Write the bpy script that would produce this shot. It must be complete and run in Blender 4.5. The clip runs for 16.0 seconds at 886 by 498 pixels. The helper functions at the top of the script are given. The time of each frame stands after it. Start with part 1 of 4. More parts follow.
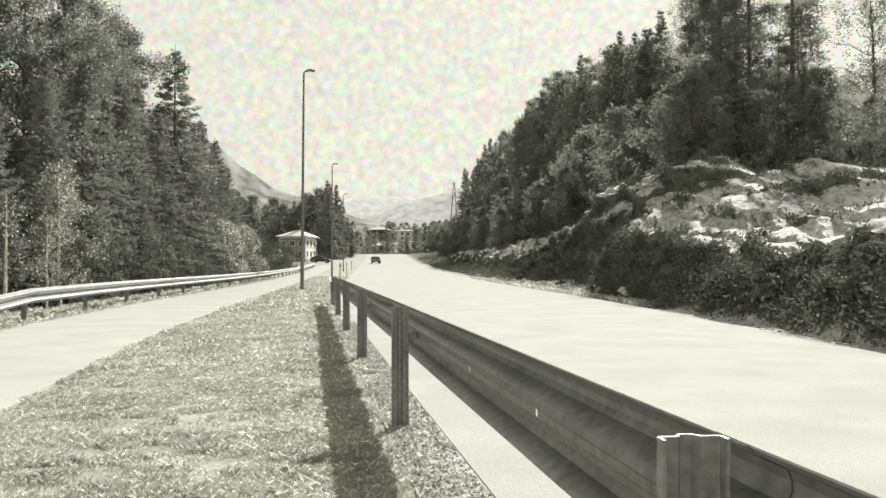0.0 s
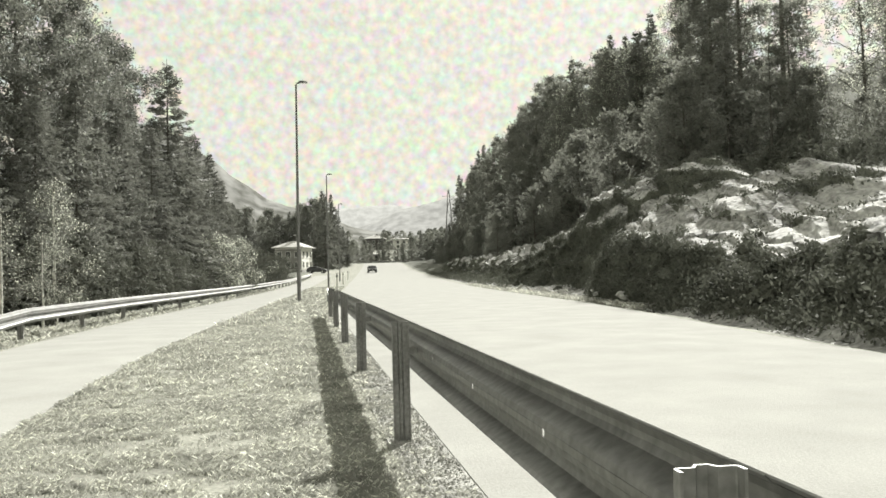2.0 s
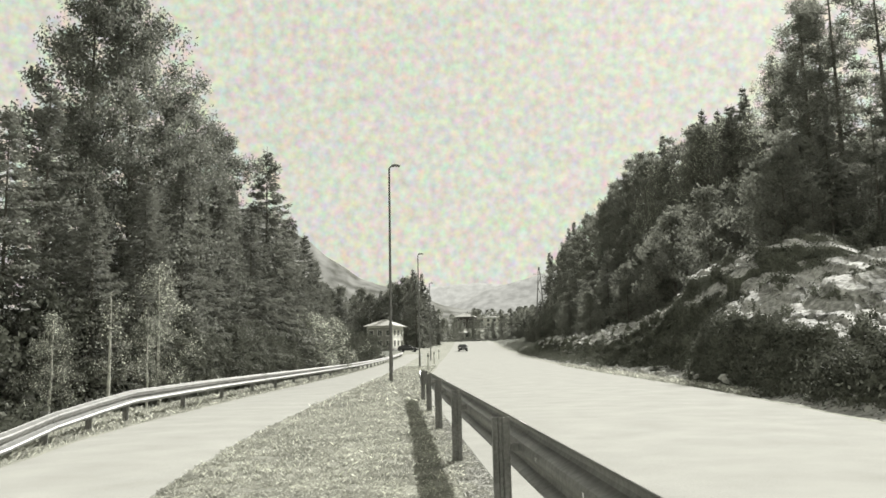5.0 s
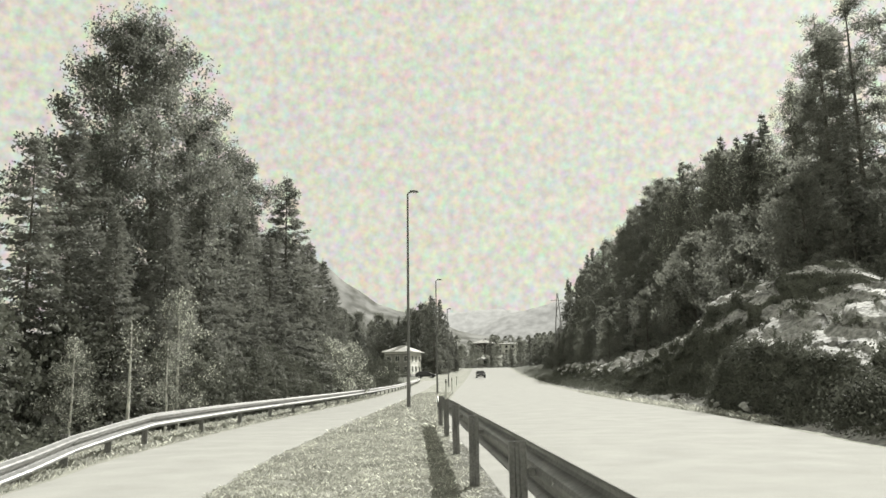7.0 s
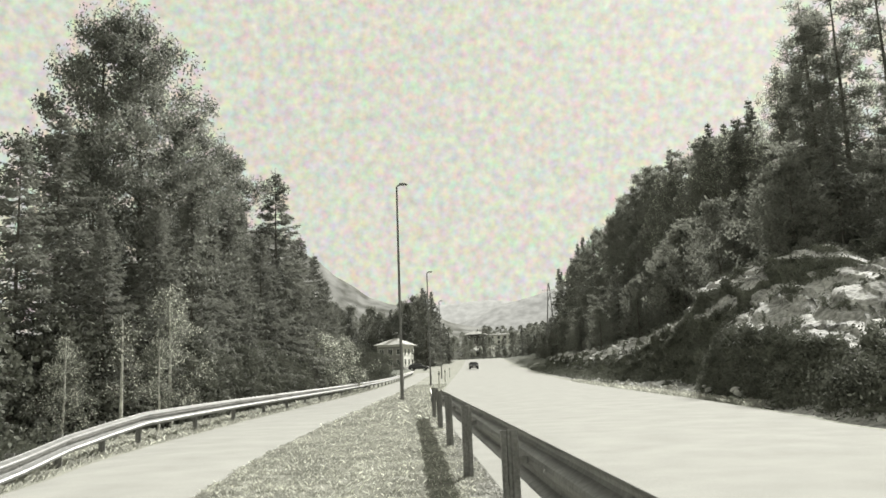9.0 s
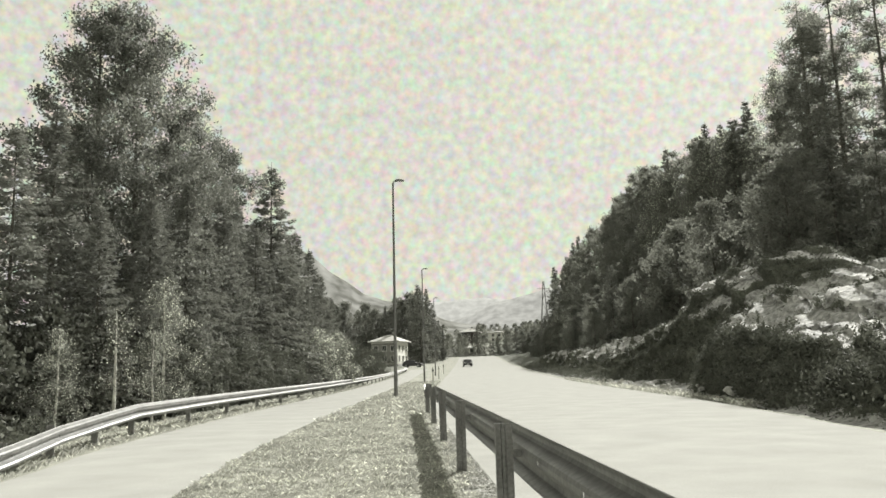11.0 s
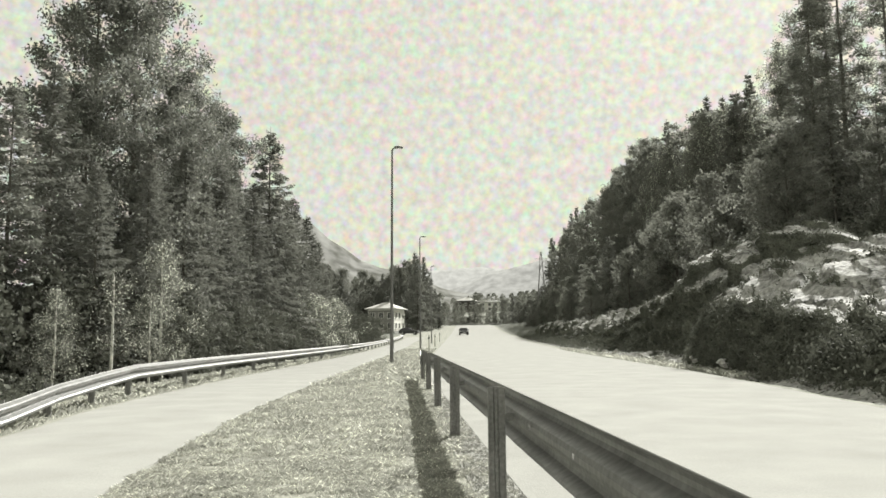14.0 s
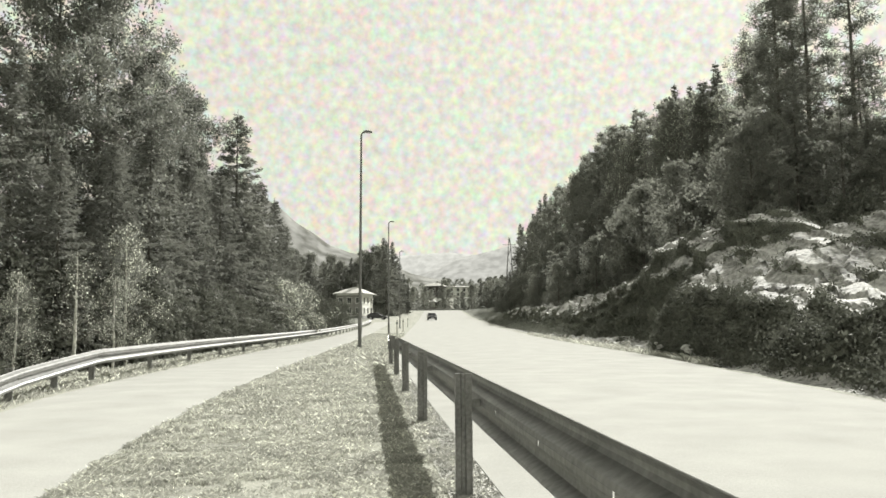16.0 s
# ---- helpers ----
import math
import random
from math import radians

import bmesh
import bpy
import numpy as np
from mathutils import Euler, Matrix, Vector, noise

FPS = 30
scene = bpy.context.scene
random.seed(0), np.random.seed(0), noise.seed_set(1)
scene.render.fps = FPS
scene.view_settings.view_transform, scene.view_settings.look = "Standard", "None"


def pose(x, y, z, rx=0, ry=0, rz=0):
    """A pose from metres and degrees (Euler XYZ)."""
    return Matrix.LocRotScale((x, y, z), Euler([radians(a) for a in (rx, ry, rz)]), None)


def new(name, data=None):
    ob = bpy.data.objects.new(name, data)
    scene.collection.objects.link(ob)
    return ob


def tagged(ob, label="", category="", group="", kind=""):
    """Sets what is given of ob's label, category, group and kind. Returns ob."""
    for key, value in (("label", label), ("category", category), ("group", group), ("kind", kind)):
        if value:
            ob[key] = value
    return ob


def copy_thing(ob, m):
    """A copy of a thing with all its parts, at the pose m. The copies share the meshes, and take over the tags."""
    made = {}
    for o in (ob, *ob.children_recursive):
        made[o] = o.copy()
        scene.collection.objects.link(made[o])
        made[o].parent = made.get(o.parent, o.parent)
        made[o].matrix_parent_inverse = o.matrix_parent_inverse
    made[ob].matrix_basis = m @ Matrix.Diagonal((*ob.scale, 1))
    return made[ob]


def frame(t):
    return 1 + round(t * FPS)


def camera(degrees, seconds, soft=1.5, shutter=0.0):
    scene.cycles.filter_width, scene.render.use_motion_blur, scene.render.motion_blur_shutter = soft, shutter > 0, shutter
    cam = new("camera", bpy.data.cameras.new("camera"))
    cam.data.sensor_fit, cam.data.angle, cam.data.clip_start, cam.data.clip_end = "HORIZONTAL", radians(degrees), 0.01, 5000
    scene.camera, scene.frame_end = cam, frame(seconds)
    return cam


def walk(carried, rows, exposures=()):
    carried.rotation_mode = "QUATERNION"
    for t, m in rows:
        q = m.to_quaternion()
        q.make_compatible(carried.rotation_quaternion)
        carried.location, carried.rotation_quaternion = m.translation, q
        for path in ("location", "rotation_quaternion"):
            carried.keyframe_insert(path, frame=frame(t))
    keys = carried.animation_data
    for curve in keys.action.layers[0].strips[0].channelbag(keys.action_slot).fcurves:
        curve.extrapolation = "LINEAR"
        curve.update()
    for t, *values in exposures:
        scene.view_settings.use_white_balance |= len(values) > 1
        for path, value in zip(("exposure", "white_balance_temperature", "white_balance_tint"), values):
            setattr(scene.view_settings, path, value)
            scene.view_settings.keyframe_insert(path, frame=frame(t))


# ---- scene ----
cam = camera(57.07, 16.0, soft=1.6)
PATH = [
    (0.0, pose(0.000, -0.000, 1.100, 91.20, 0.00, -5.80)),
    (0.5, pose(0.010, 0.005, 1.096, 90.91, 0.58, -5.94)),
    (1.0, pose(0.008, -0.000, 1.099, 90.79, 0.99, -6.01)),
    (1.5, pose(0.006, 0.013, 1.107, 90.75, 1.23, -6.10)),
    (2.0, pose(-0.014, 0.027, 1.143, 91.70, 1.42, -6.05)),
    (2.5, pose(-0.027, 0.052, 1.183, 94.27, 2.44, -5.43)),
    (3.0, pose(-0.031, 0.070, 1.202, 94.93, 2.36, -4.48)),
    (3.5, pose(-0.051, 0.084, 1.215, 95.87, 2.24, -3.32)),
    (4.0, pose(-0.059, 0.101, 1.236, 96.35, 1.97, -1.94)),
    (4.5, pose(-0.061, 0.111, 1.247, 96.92, 1.67, -0.99)),
    (5.0, pose(-0.070, 0.110, 1.244, 97.32, 1.28, 0.28)),
    (7.5, pose(-0.060, 0.041, 1.223, 99.31, 0.94, 1.53)),
    (8.0, pose(-0.049, 0.033, 1.221, 98.95, 1.17, 1.30)),
    (8.5, pose(-0.051, 0.027, 1.214, 98.71, 1.80, 1.12)),
    (9.0, pose(-0.050, 0.026, 1.218, 98.60, 2.24, 1.05)),
    (11.5, pose(-0.060, 0.039, 1.182, 98.35, 1.29, 0.61)),
    (12.0, pose(-0.055, 0.041, 1.190, 98.25, 0.80, 0.83)),
    (12.5, pose(-0.058, 0.043, 1.213, 98.01, 0.47, 0.80)),
    (13.0, pose(-0.051, 0.034, 1.174, 97.63, 0.46, 0.75)),
    (13.5, pose(-0.047, 0.026, 1.164, 96.87, 0.56, 0.66)),
    (14.0, pose(-0.048, 0.027, 1.156, 96.19, 0.52, 0.35)),
    (14.5, pose(-0.051, 0.031, 1.166, 95.65, 0.38, -0.26)),
    (15.0, pose(-0.031, 0.036, 1.166, 95.39, 0.20, -0.90)),
    (15.5, pose(-0.029, 0.025, 1.161, 95.27, 0.20, -1.56)),
    (16.0, pose(-0.045, 0.019, 1.167, 95.13, 0.32, -1.87)),
]
walk(cam, PATH, [(0.0, 1.5), (2.0, 1.48), (2.7, 1.28), (13.0, 1.28), (14.5, 1.4), (16.0, 1.44)])
SKY, SUN = 0.282, 4.3
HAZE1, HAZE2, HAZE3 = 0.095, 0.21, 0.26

# ---- world, sun, exposure ----
SUN_AZ, SUN_EL = 29.0, 34.3          # degrees to the right of +y, and above the horizon
world = bpy.data.worlds.new("hazy_sky")
scene.world = world
world.use_nodes = True
wn, wl = world.node_tree.nodes, world.node_tree.links
wn.clear()
sky = wn.new("ShaderNodeTexSky")
sky.sky_type, sky.sun_disc = "NISHITA", False
sky.sun_elevation, sky.sun_rotation = radians(SUN_EL), radians(SUN_AZ)
sky.air_density, sky.dust_density = 1.0, 4.0
grey = wn.new("ShaderNodeHueSaturation")
grey.inputs["Saturation"].default_value = 0.12
wl.new(sky.outputs[0], grey.inputs["Color"])
low = wn.new("ShaderNodeMix")
low.data_type, low.blend_type = "RGBA", "MULTIPLY"
low.inputs["Factor"].default_value = 1.0
wl.new(grey.outputs[0], low.inputs["A"])
low.inputs["B"].default_value = (0.1, 0.1, 0.1, 1)
veil = wn.new("ShaderNodeMix")        # thin bright high haze over the whole sky
veil.data_type = "RGBA"
wide = wn.new("ShaderNodeTexCoord")
split = wn.new("ShaderNodeSeparateXYZ")
wl.new(wide.outputs["Generated"], split.inputs[0])
thin = wn.new("ShaderNodeMapRange")   # the haze thins towards the zenith
thin.inputs["From Min"].default_value, thin.inputs["From Max"].default_value = 0.45, 0.95
thin.inputs["To Min"].default_value, thin.inputs["To Max"].default_value = 0.985, 0.8
wl.new(split.outputs["Z"], thin.inputs["Value"])
wl.new(thin.outputs[0], veil.inputs["Factor"])
wl.new(low.outputs["Result"], veil.inputs["A"])
grain = wn.new("ShaderNodeTexNoise")
grain.inputs["Scale"].default_value, grain.inputs["Detail"].default_value = 105.0, 2.5
tc = wn.new("ShaderNodeTexCoord")
wl.new(tc.outputs["Generated"], grain.inputs["Vector"])
pale = wn.new("ShaderNodeHueSaturation")
pale.inputs["Saturation"].default_value = 0.8
wl.new(grain.outputs["Color"], pale.inputs["Color"])
hz = wn.new("ShaderNodeMix")
hz.data_type, hz.blend_type = "RGBA", "OVERLAY"
hz.inputs["Factor"].default_value = 0.5
hz.inputs["A"].default_value = (SKY * 1.0, SKY * 1.0, SKY * 0.85, 1)
wl.new(pale.outputs[0], hz.inputs["B"])
wl.new(hz.outputs["Result"], veil.inputs["B"])
bg, wo = wn.new("ShaderNodeBackground"), wn.new("ShaderNodeOutputWorld")
wl.new(veil.outputs["Result"], bg.inputs["Color"])
wl.new(bg.outputs[0], wo.inputs["Surface"])

sun = new("sun", bpy.data.lights.new("sun", "SUN"))
sun.data.energy, sun.data.angle, sun.data.color = SUN, radians(0.55), (1.0, 0.985, 0.925)
az, el = radians(SUN_AZ), radians(SUN_EL)
sun_way = Vector((math.sin(az) * math.cos(el), math.cos(az) * math.cos(el), math.sin(el)))
sun.matrix_world = Matrix.Translation(sun_way * 400) @ sun_way.to_track_quat("Z", "Y").to_matrix().to_4x4()


# ---- materials ----
def mat(name, c, var=0.3, s1=1.5, s2=25.0, rough=0.8, metal=0.0, bump=0.2, gloss=0.3, through_light=0.0, own=0.0, glint=0.0):
    """Colour c varied at two scales; own: spread from object to object."""
    m = bpy.data.materials.new(name)
    m.use_nodes = True
    n, l = m.node_tree.nodes, m.node_tree.links
    b = n["Principled BSDF"]
    out = n["Material Output"]
    t = n.new("ShaderNodeTexCoord")
    big, fine = n.new("ShaderNodeTexNoise"), n.new("ShaderNodeTexNoise")
    for node, s in ((big, s1), (fine, s2)):
        node.inputs["Scale"].default_value, node.inputs["Detail"].default_value = s, 5.0
        l.new(t.outputs["Object"], node.inputs["Vector"])
    add = n.new("ShaderNodeMath")
    add.operation = "ADD"
    l.new(big.outputs["Fac"], add.inputs[0])
    l.new(fine.outputs["Fac"], add.inputs[1])
    last = add.outputs[0]
    if own:
        info, mul = n.new("ShaderNodeObjectInfo"), n.new("ShaderNodeMath")
        mul.operation = "MULTIPLY_ADD"
        l.new(info.outputs["Random"], mul.inputs[0])
        mul.inputs[1].default_value = own
        l.new(last, mul.inputs[2])
        last = mul.outputs[0]
    if glint:                                   # a few leaves or blades much paler than the rest; on leaves, painted sun glints
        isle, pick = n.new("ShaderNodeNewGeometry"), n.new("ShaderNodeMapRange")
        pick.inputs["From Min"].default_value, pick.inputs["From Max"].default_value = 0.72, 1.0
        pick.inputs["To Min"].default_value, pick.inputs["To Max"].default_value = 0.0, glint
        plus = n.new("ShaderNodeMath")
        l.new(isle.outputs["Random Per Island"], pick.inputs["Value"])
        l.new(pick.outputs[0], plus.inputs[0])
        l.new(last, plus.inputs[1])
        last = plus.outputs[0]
    ramp = n.new("ShaderNodeMapRange")
    ramp.clamp = False
    ramp.inputs["From Min"].default_value, ramp.inputs["From Max"].default_value = 0.65, 1.35 + own
    ramp.inputs["To Min"].default_value, ramp.inputs["To Max"].default_value = 1 - var, 1 + var
    l.new(last, ramp.inputs["Value"])
    col = n.new("ShaderNodeMix")
    col.data_type, col.blend_type = "RGBA", "MULTIPLY"
    col.inputs["Factor"].default_value = 1.0
    col.inputs["A"].default_value = (*c, 1)
    l.new(ramp.outputs[0], col.inputs["B"])
    l.new(col.outputs["Result"], b.inputs["Base Color"])
    b.inputs["Roughness"].default_value, b.inputs["Metallic"].default_value = rough, metal
    b.inputs["Specular IOR Level"].default_value = gloss
    if bump:
        bp = n.new("ShaderNodeBump")
        bp.inputs["Strength"].default_value, bp.inputs["Distance"].default_value = bump, 0.03
        l.new(fine.outputs["Fac"], bp.inputs["Height"])
        l.new(bp.outputs[0], b.inputs["Normal"])
    if through_light:
        tr, mx = n.new("ShaderNodeBsdfTranslucent"), n.new("ShaderNodeMixShader")
        mx.inputs[0].default_value = through_light
        l.new(col.outputs["Result"], tr.inputs["Color"])
        l.new(b.outputs[0], mx.inputs[1])
        l.new(tr.outputs[0], mx.inputs[2])
        l.new(mx.outputs[0], out.inputs["Surface"])
    return m


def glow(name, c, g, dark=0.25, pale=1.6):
    """Far slope: matt colour, with the haze of the air before it put in as surface glow."""
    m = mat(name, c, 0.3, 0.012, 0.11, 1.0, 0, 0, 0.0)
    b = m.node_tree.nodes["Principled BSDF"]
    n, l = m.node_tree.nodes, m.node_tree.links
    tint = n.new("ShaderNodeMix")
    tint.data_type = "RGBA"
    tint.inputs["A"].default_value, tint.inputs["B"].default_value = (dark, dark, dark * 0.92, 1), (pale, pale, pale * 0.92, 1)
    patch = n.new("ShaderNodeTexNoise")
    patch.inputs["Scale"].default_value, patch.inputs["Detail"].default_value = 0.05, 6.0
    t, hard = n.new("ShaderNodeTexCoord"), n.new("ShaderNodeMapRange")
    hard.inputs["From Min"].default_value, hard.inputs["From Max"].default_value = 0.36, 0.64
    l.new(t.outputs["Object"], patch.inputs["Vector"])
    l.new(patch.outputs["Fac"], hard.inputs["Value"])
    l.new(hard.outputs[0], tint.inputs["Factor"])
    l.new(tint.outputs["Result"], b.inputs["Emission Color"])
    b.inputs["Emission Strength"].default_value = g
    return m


ASPHALT = mat("weathered_asphalt", (0.285, 0.285, 0.266), 0.15, 1.1, 60, 1.0, 0, 0.25, 0.02)
SOIL = mat("grassy_soil", (0.22, 0.222, 0.19), 0.5, 0.9, 30, 0.95, 0, 0.5, 0.1)
GRASS = mat("short_dry_grass", (0.33, 0.332, 0.295), 0.5, 1.2, 14, 0.7, 0, 0, 0.25, 0.35, 0, 1.3)
GRAVEL = mat("verge_gravel", (0.31, 0.31, 0.285), 0.5, 6, 90, 0.95, 0, 0.8, 0.2)
SCREE = mat("pale_scree", (0.42, 0.42, 0.39), 0.4, 2.5, 14, 0.85, 0, 0.6, 0.2)
ROCK = mat("grey_rock", (0.30, 0.30, 0.283), 0.8, 0.8, 7, 0.85, 0, 1.0, 0.2)
MOSS_SHADE = mat("dark_moss_and_shade", (0.115, 0.12, 0.097), 0.5, 1.6, 22, 0.95, 0, 0.8, 0.1)
FLOOR = mat("forest_floor", (0.12, 0.125, 0.105), 0.5, 0.5, 9, 1.0, 0, 0.5, 0.1)
ZINC = mat("galvanised_steel", (0.215, 0.215, 0.208), 0.45, 1.2, 22, 0.44, 0.6, 0.04, 0.4)
ZINC_OLD = mat("weathered_zinc_post", (0.25, 0.25, 0.24), 0.4, 3, 40, 0.6, 0.4, 0.15, 0.4)
POLE = mat("lamp_pole_steel", (0.20, 0.20, 0.19), 0.25, 2, 30, 0.5, 0.6, 0.05, 0.4)
LAMP_HEAD = mat("lamp_head_paint", (0.16, 0.16, 0.155), 0.15, 3, 30, 0.5, 0.2, 0.03, 0.4)
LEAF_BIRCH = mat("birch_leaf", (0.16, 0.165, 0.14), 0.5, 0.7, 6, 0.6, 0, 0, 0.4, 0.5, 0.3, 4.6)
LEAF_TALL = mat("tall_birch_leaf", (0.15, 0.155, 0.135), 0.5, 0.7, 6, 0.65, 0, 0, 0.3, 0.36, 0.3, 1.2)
LEAF_DARK = mat("alder_leaf", (0.19, 0.195, 0.17), 0.4, 0.7, 6, 0.8, 0, 0, 0.1, 0.4, 0.3, 0.4)
NEEDLE = mat("spruce_needles", (0.20, 0.205, 0.182), 0.35, 0.8, 8, 0.8, 0, 0, 0.1, 0.24, 0.3, 0.3)
NEEDLE_PINE = mat("pine_needles", (0.19, 0.195, 0.17), 0.45, 0.8, 8, 0.75, 0, 0, 0.2, 0.5, 0.3, 0.5)
BARK = mat("dark_bark", (0.12, 0.115, 0.10), 0.5, 3, 25, 0.95, 0, 0.7, 0.1)
BARK_WHITE = mat("white_birch_bark", (0.55, 0.55, 0.50), 0.6, 2.2, 9, 0.8, 0, 0.4, 0.2)
SHRUB = mat("shrub_leaf", (0.115, 0.12, 0.10), 0.5, 0.5, 5, 0.85, 0, 0, 0.1, 0.2, 0.3)
WHITE_WALL = mat("white_painted_boards", (0.75, 0.75, 0.70), 0.1, 0.8, 14, 0.7, 0, 0.1, 0.3)
DARK_WALL = mat("dark_stained_boards", (0.07, 0.065, 0.06), 0.3, 0.8, 14, 0.8, 0, 0.1, 0.2)
FRONT_SHADE = mat("front_wall_shade_grey", (0.24, 0.235, 0.22), 0.25, 0.8, 14, 0.8, 0, 0.1, 0.2)
ROOF = mat("pale_roof_tiles", (0.36, 0.355, 0.33), 0.25, 0.8, 9, 0.8, 0, 0.4, 0.3)
FRAME = mat("painted_window_frame", (0.62, 0.62, 0.58), 0.1, 2, 20, 0.6, 0, 0.05, 0.3)
PANE = mat("window_glass", (0.03, 0.032, 0.033), 0.2, 1, 8, 0.06, 0, 0, 0.9)
CAR_DARK = mat("dark_car_paint", (0.035, 0.036, 0.038), 0.1, 2, 30, 0.25, 0.2, 0, 0.7)
CAR_TRIM = mat("black_plastic", (0.02, 0.02, 0.02), 0.2, 3, 40, 0.6, 0, 0.05, 0.3)
TYRE = mat("tyre_rubber", (0.02, 0.02, 0.02), 0.2, 4, 50, 0.85, 0, 0.2, 0.2)
RIM = mat("alloy_rim", (0.4, 0.4, 0.4), 0.1, 4, 30, 0.35, 0.8, 0, 0.5)
HEADLIGHT = mat("headlight_lens", (0.6, 0.6, 0.58), 0.1, 5, 40, 0.1, 0, 0, 0.8)
PLATE = mat("plate_white", (0.7, 0.7, 0.68), 0.05, 5, 40, 0.5, 0, 0, 0.3)
MARKER = mat("marker_white", (0.7, 0.7, 0.66), 0.12, 4, 30, 0.5, 0, 0, 0.3)
HAZE_NEAR = glow("wooded_mountain_haze_glow", (0.08, 0.08, 0.07), HAZE1)
HAZE_FAR = glow("far_ridge_haze_glow", (0.05, 0.05, 0.045), HAZE2, 0.75, 1.15)
HAZE_FARTHEST = glow("farthest_ridge_haze_glow", (0.04, 0.04, 0.035), HAZE3, 0.85, 1.1)


# ---- mesh tools ----
def raw(name, verts, faces, material, smooth=False):
    """A mesh from arrays; all faces with the same number of corners go in one array."""
    verts, faces = np.asarray(verts, dtype=np.float32), np.asarray(faces, dtype=np.int32)
    me = bpy.data.meshes.new(name)
    k = faces.shape[1]
    me.vertices.add(len(verts))
    me.vertices.foreach_set("co", verts.ravel())
    me.loops.add(faces.size)
    me.loops.foreach_set("vertex_index", faces.ravel())
    me.polygons.add(len(faces))
    me.polygons.foreach_set("loop_start", np.arange(0, faces.size, k, dtype=np.int32))
    me.polygons.foreach_set("use_smooth", np.full(len(faces), smooth, dtype=bool))
    me.update(calc_edges=True)
    me.validate()
    me.materials.append(material)
    return me


def bm_mesh(name, bm, material, smooth=False):
    me = bpy.data.meshes.new(name)
    bm.normal_update()
    bm.to_mesh(me)
    bm.free()
    if smooth:
        me.polygons.foreach_set("use_smooth", np.ones(len(me.polygons), dtype=bool))
    me.materials.append(material)
    return me


def part(name, data, parent, label="", at=None):
    ob = new(name, data)
    ob.parent = parent
    if at is not None:
        ob.matrix_basis = at
    return tagged(ob, label)


def thing(name, label, category, group="", kind="", at=None, data=None):
    ob = new(name, data)
    if at is not None:
        ob.matrix_basis = at
    return tagged(ob, label, category, group, kind)


def box(sx, sy, sz, bevel=0.0, at=(0, 0, 0)):
    """A bmesh box, its base centre at `at`."""
    bm = bmesh.new()
    bmesh.ops.create_cube(bm, size=1.0)
    bmesh.ops.scale(bm, vec=(sx, sy, sz), verts=bm.verts)
    bmesh.ops.translate(bm, vec=(at[0], at[1], at[2] + sz / 2), verts=bm.verts)
    if bevel:
        bmesh.ops.bevel(bm, geom=bm.edges[:], offset=bevel, segments=2, affect="EDGES")
    return bm


def tube_arrays(points, radii, sides=8):
    """Tapered tube along a polyline."""
    P, n = np.asarray(points, float), len(points)
    V, Fc = [], []
    for i in range(n):
        d = P[min(i + 1, n - 1)] - P[max(i - 1, 0)]
        d = d / (np.linalg.norm(d) + 1e-9)
        a = np.cross(d, (0.3, 0.9, 0.2) if abs(d[2]) > 0.8 else (0, 0, 1))
        a /= np.linalg.norm(a) + 1e-9
        b = np.cross(d, a)
        for k in range(sides):
            w = 2 * math.pi * k / sides
            V.append(P[i] + radii[i] * (a * math.cos(w) + b * math.sin(w)))
    for i in range(n - 1):
        for k in range(sides):
            j = (k + 1) % sides
            Fc.append((i * sides + k, i * sides + j, (i + 1) * sides + j, (i + 1) * sides + k))
    return np.array(V), np.array(Fc)


def joined(chunks):
    V, Fc, off = [], [], 0
    for v, f in chunks:
        V.append(v)
        Fc.append(f + off)
        off += len(v)
    return np.concatenate(V), np.concatenate(Fc)


def leaf_arrays(C, U, W):
    """Diamond leaves at C with half-length vectors U and half-width vectors W."""
    n = len(C)
    V = np.stack([C - U, C + W - 0.1 * U, C + U, C - W - 0.1 * U], axis=1).reshape(-1, 3)
    return V, np.arange(4 * n).reshape(n, 4)


def unit(a):
    return a / (np.linalg.norm(a, axis=1, keepdims=True) + 1e-9)


def value_noise(x, y, seed, octaves=4):
    """Smooth fractal noise on arrays, about -1 to 1."""
    out, amp, total = np.zeros_like(x, dtype=float), 1.0, 0.0
    for o in range(octaves):
        xi, yi = np.floor(x).astype(int), np.floor(y).astype(int)
        fx, fy = x - xi, y - yi
        fx, fy = fx * fx * (3 - 2 * fx), fy * fy * (3 - 2 * fy)

        def h(a, b):
            v = np.sin(a * 127.1 + b * 311.7 + seed * 74.7 + o * 19.3) * 43758.5453
            return (v - np.floor(v)) * 2 - 1
        out += amp * ((h(xi, yi) * (1 - fx) + h(xi + 1, yi) * fx) * (1 - fy) + (h(xi, yi + 1) * (1 - fx) + h(xi + 1, yi + 1) * fx) * fy)
        total += amp
        x, y, amp = x * 2.03 + 7.1, y * 2.03 + 3.7, amp * 0.5
    return out / total


# ---- plan of the place ----
def base_z(y):
    """The valley floor: level, then climbing gently."""
    y = np.asarray(y, float)
    return 1.0e-4 * np.clip(y - 40, 0, 220) ** 2 + 0.01 * np.clip(y - 260, 0, 600)


def rail_x(y):
    return 0.61 - 0.0607 * y


def road_left(y):
    return np.interp(y, [-60, 0, 24, 45, 90, 150, 260, 400], [4.5, 0.84, -0.62, -1.15, -0.9, 0.0, 2.5, 7.0])


def road_right(y):
    return np.interp(y, [-60, 0, 8, 12, 18, 25, 40, 60, 90, 150, 260, 400], [6.3, 6.2, 6.4, 6.55, 7.1, 7.7, 8.2, 8.8, 10.2, 12.0, 14.0, 18.0])


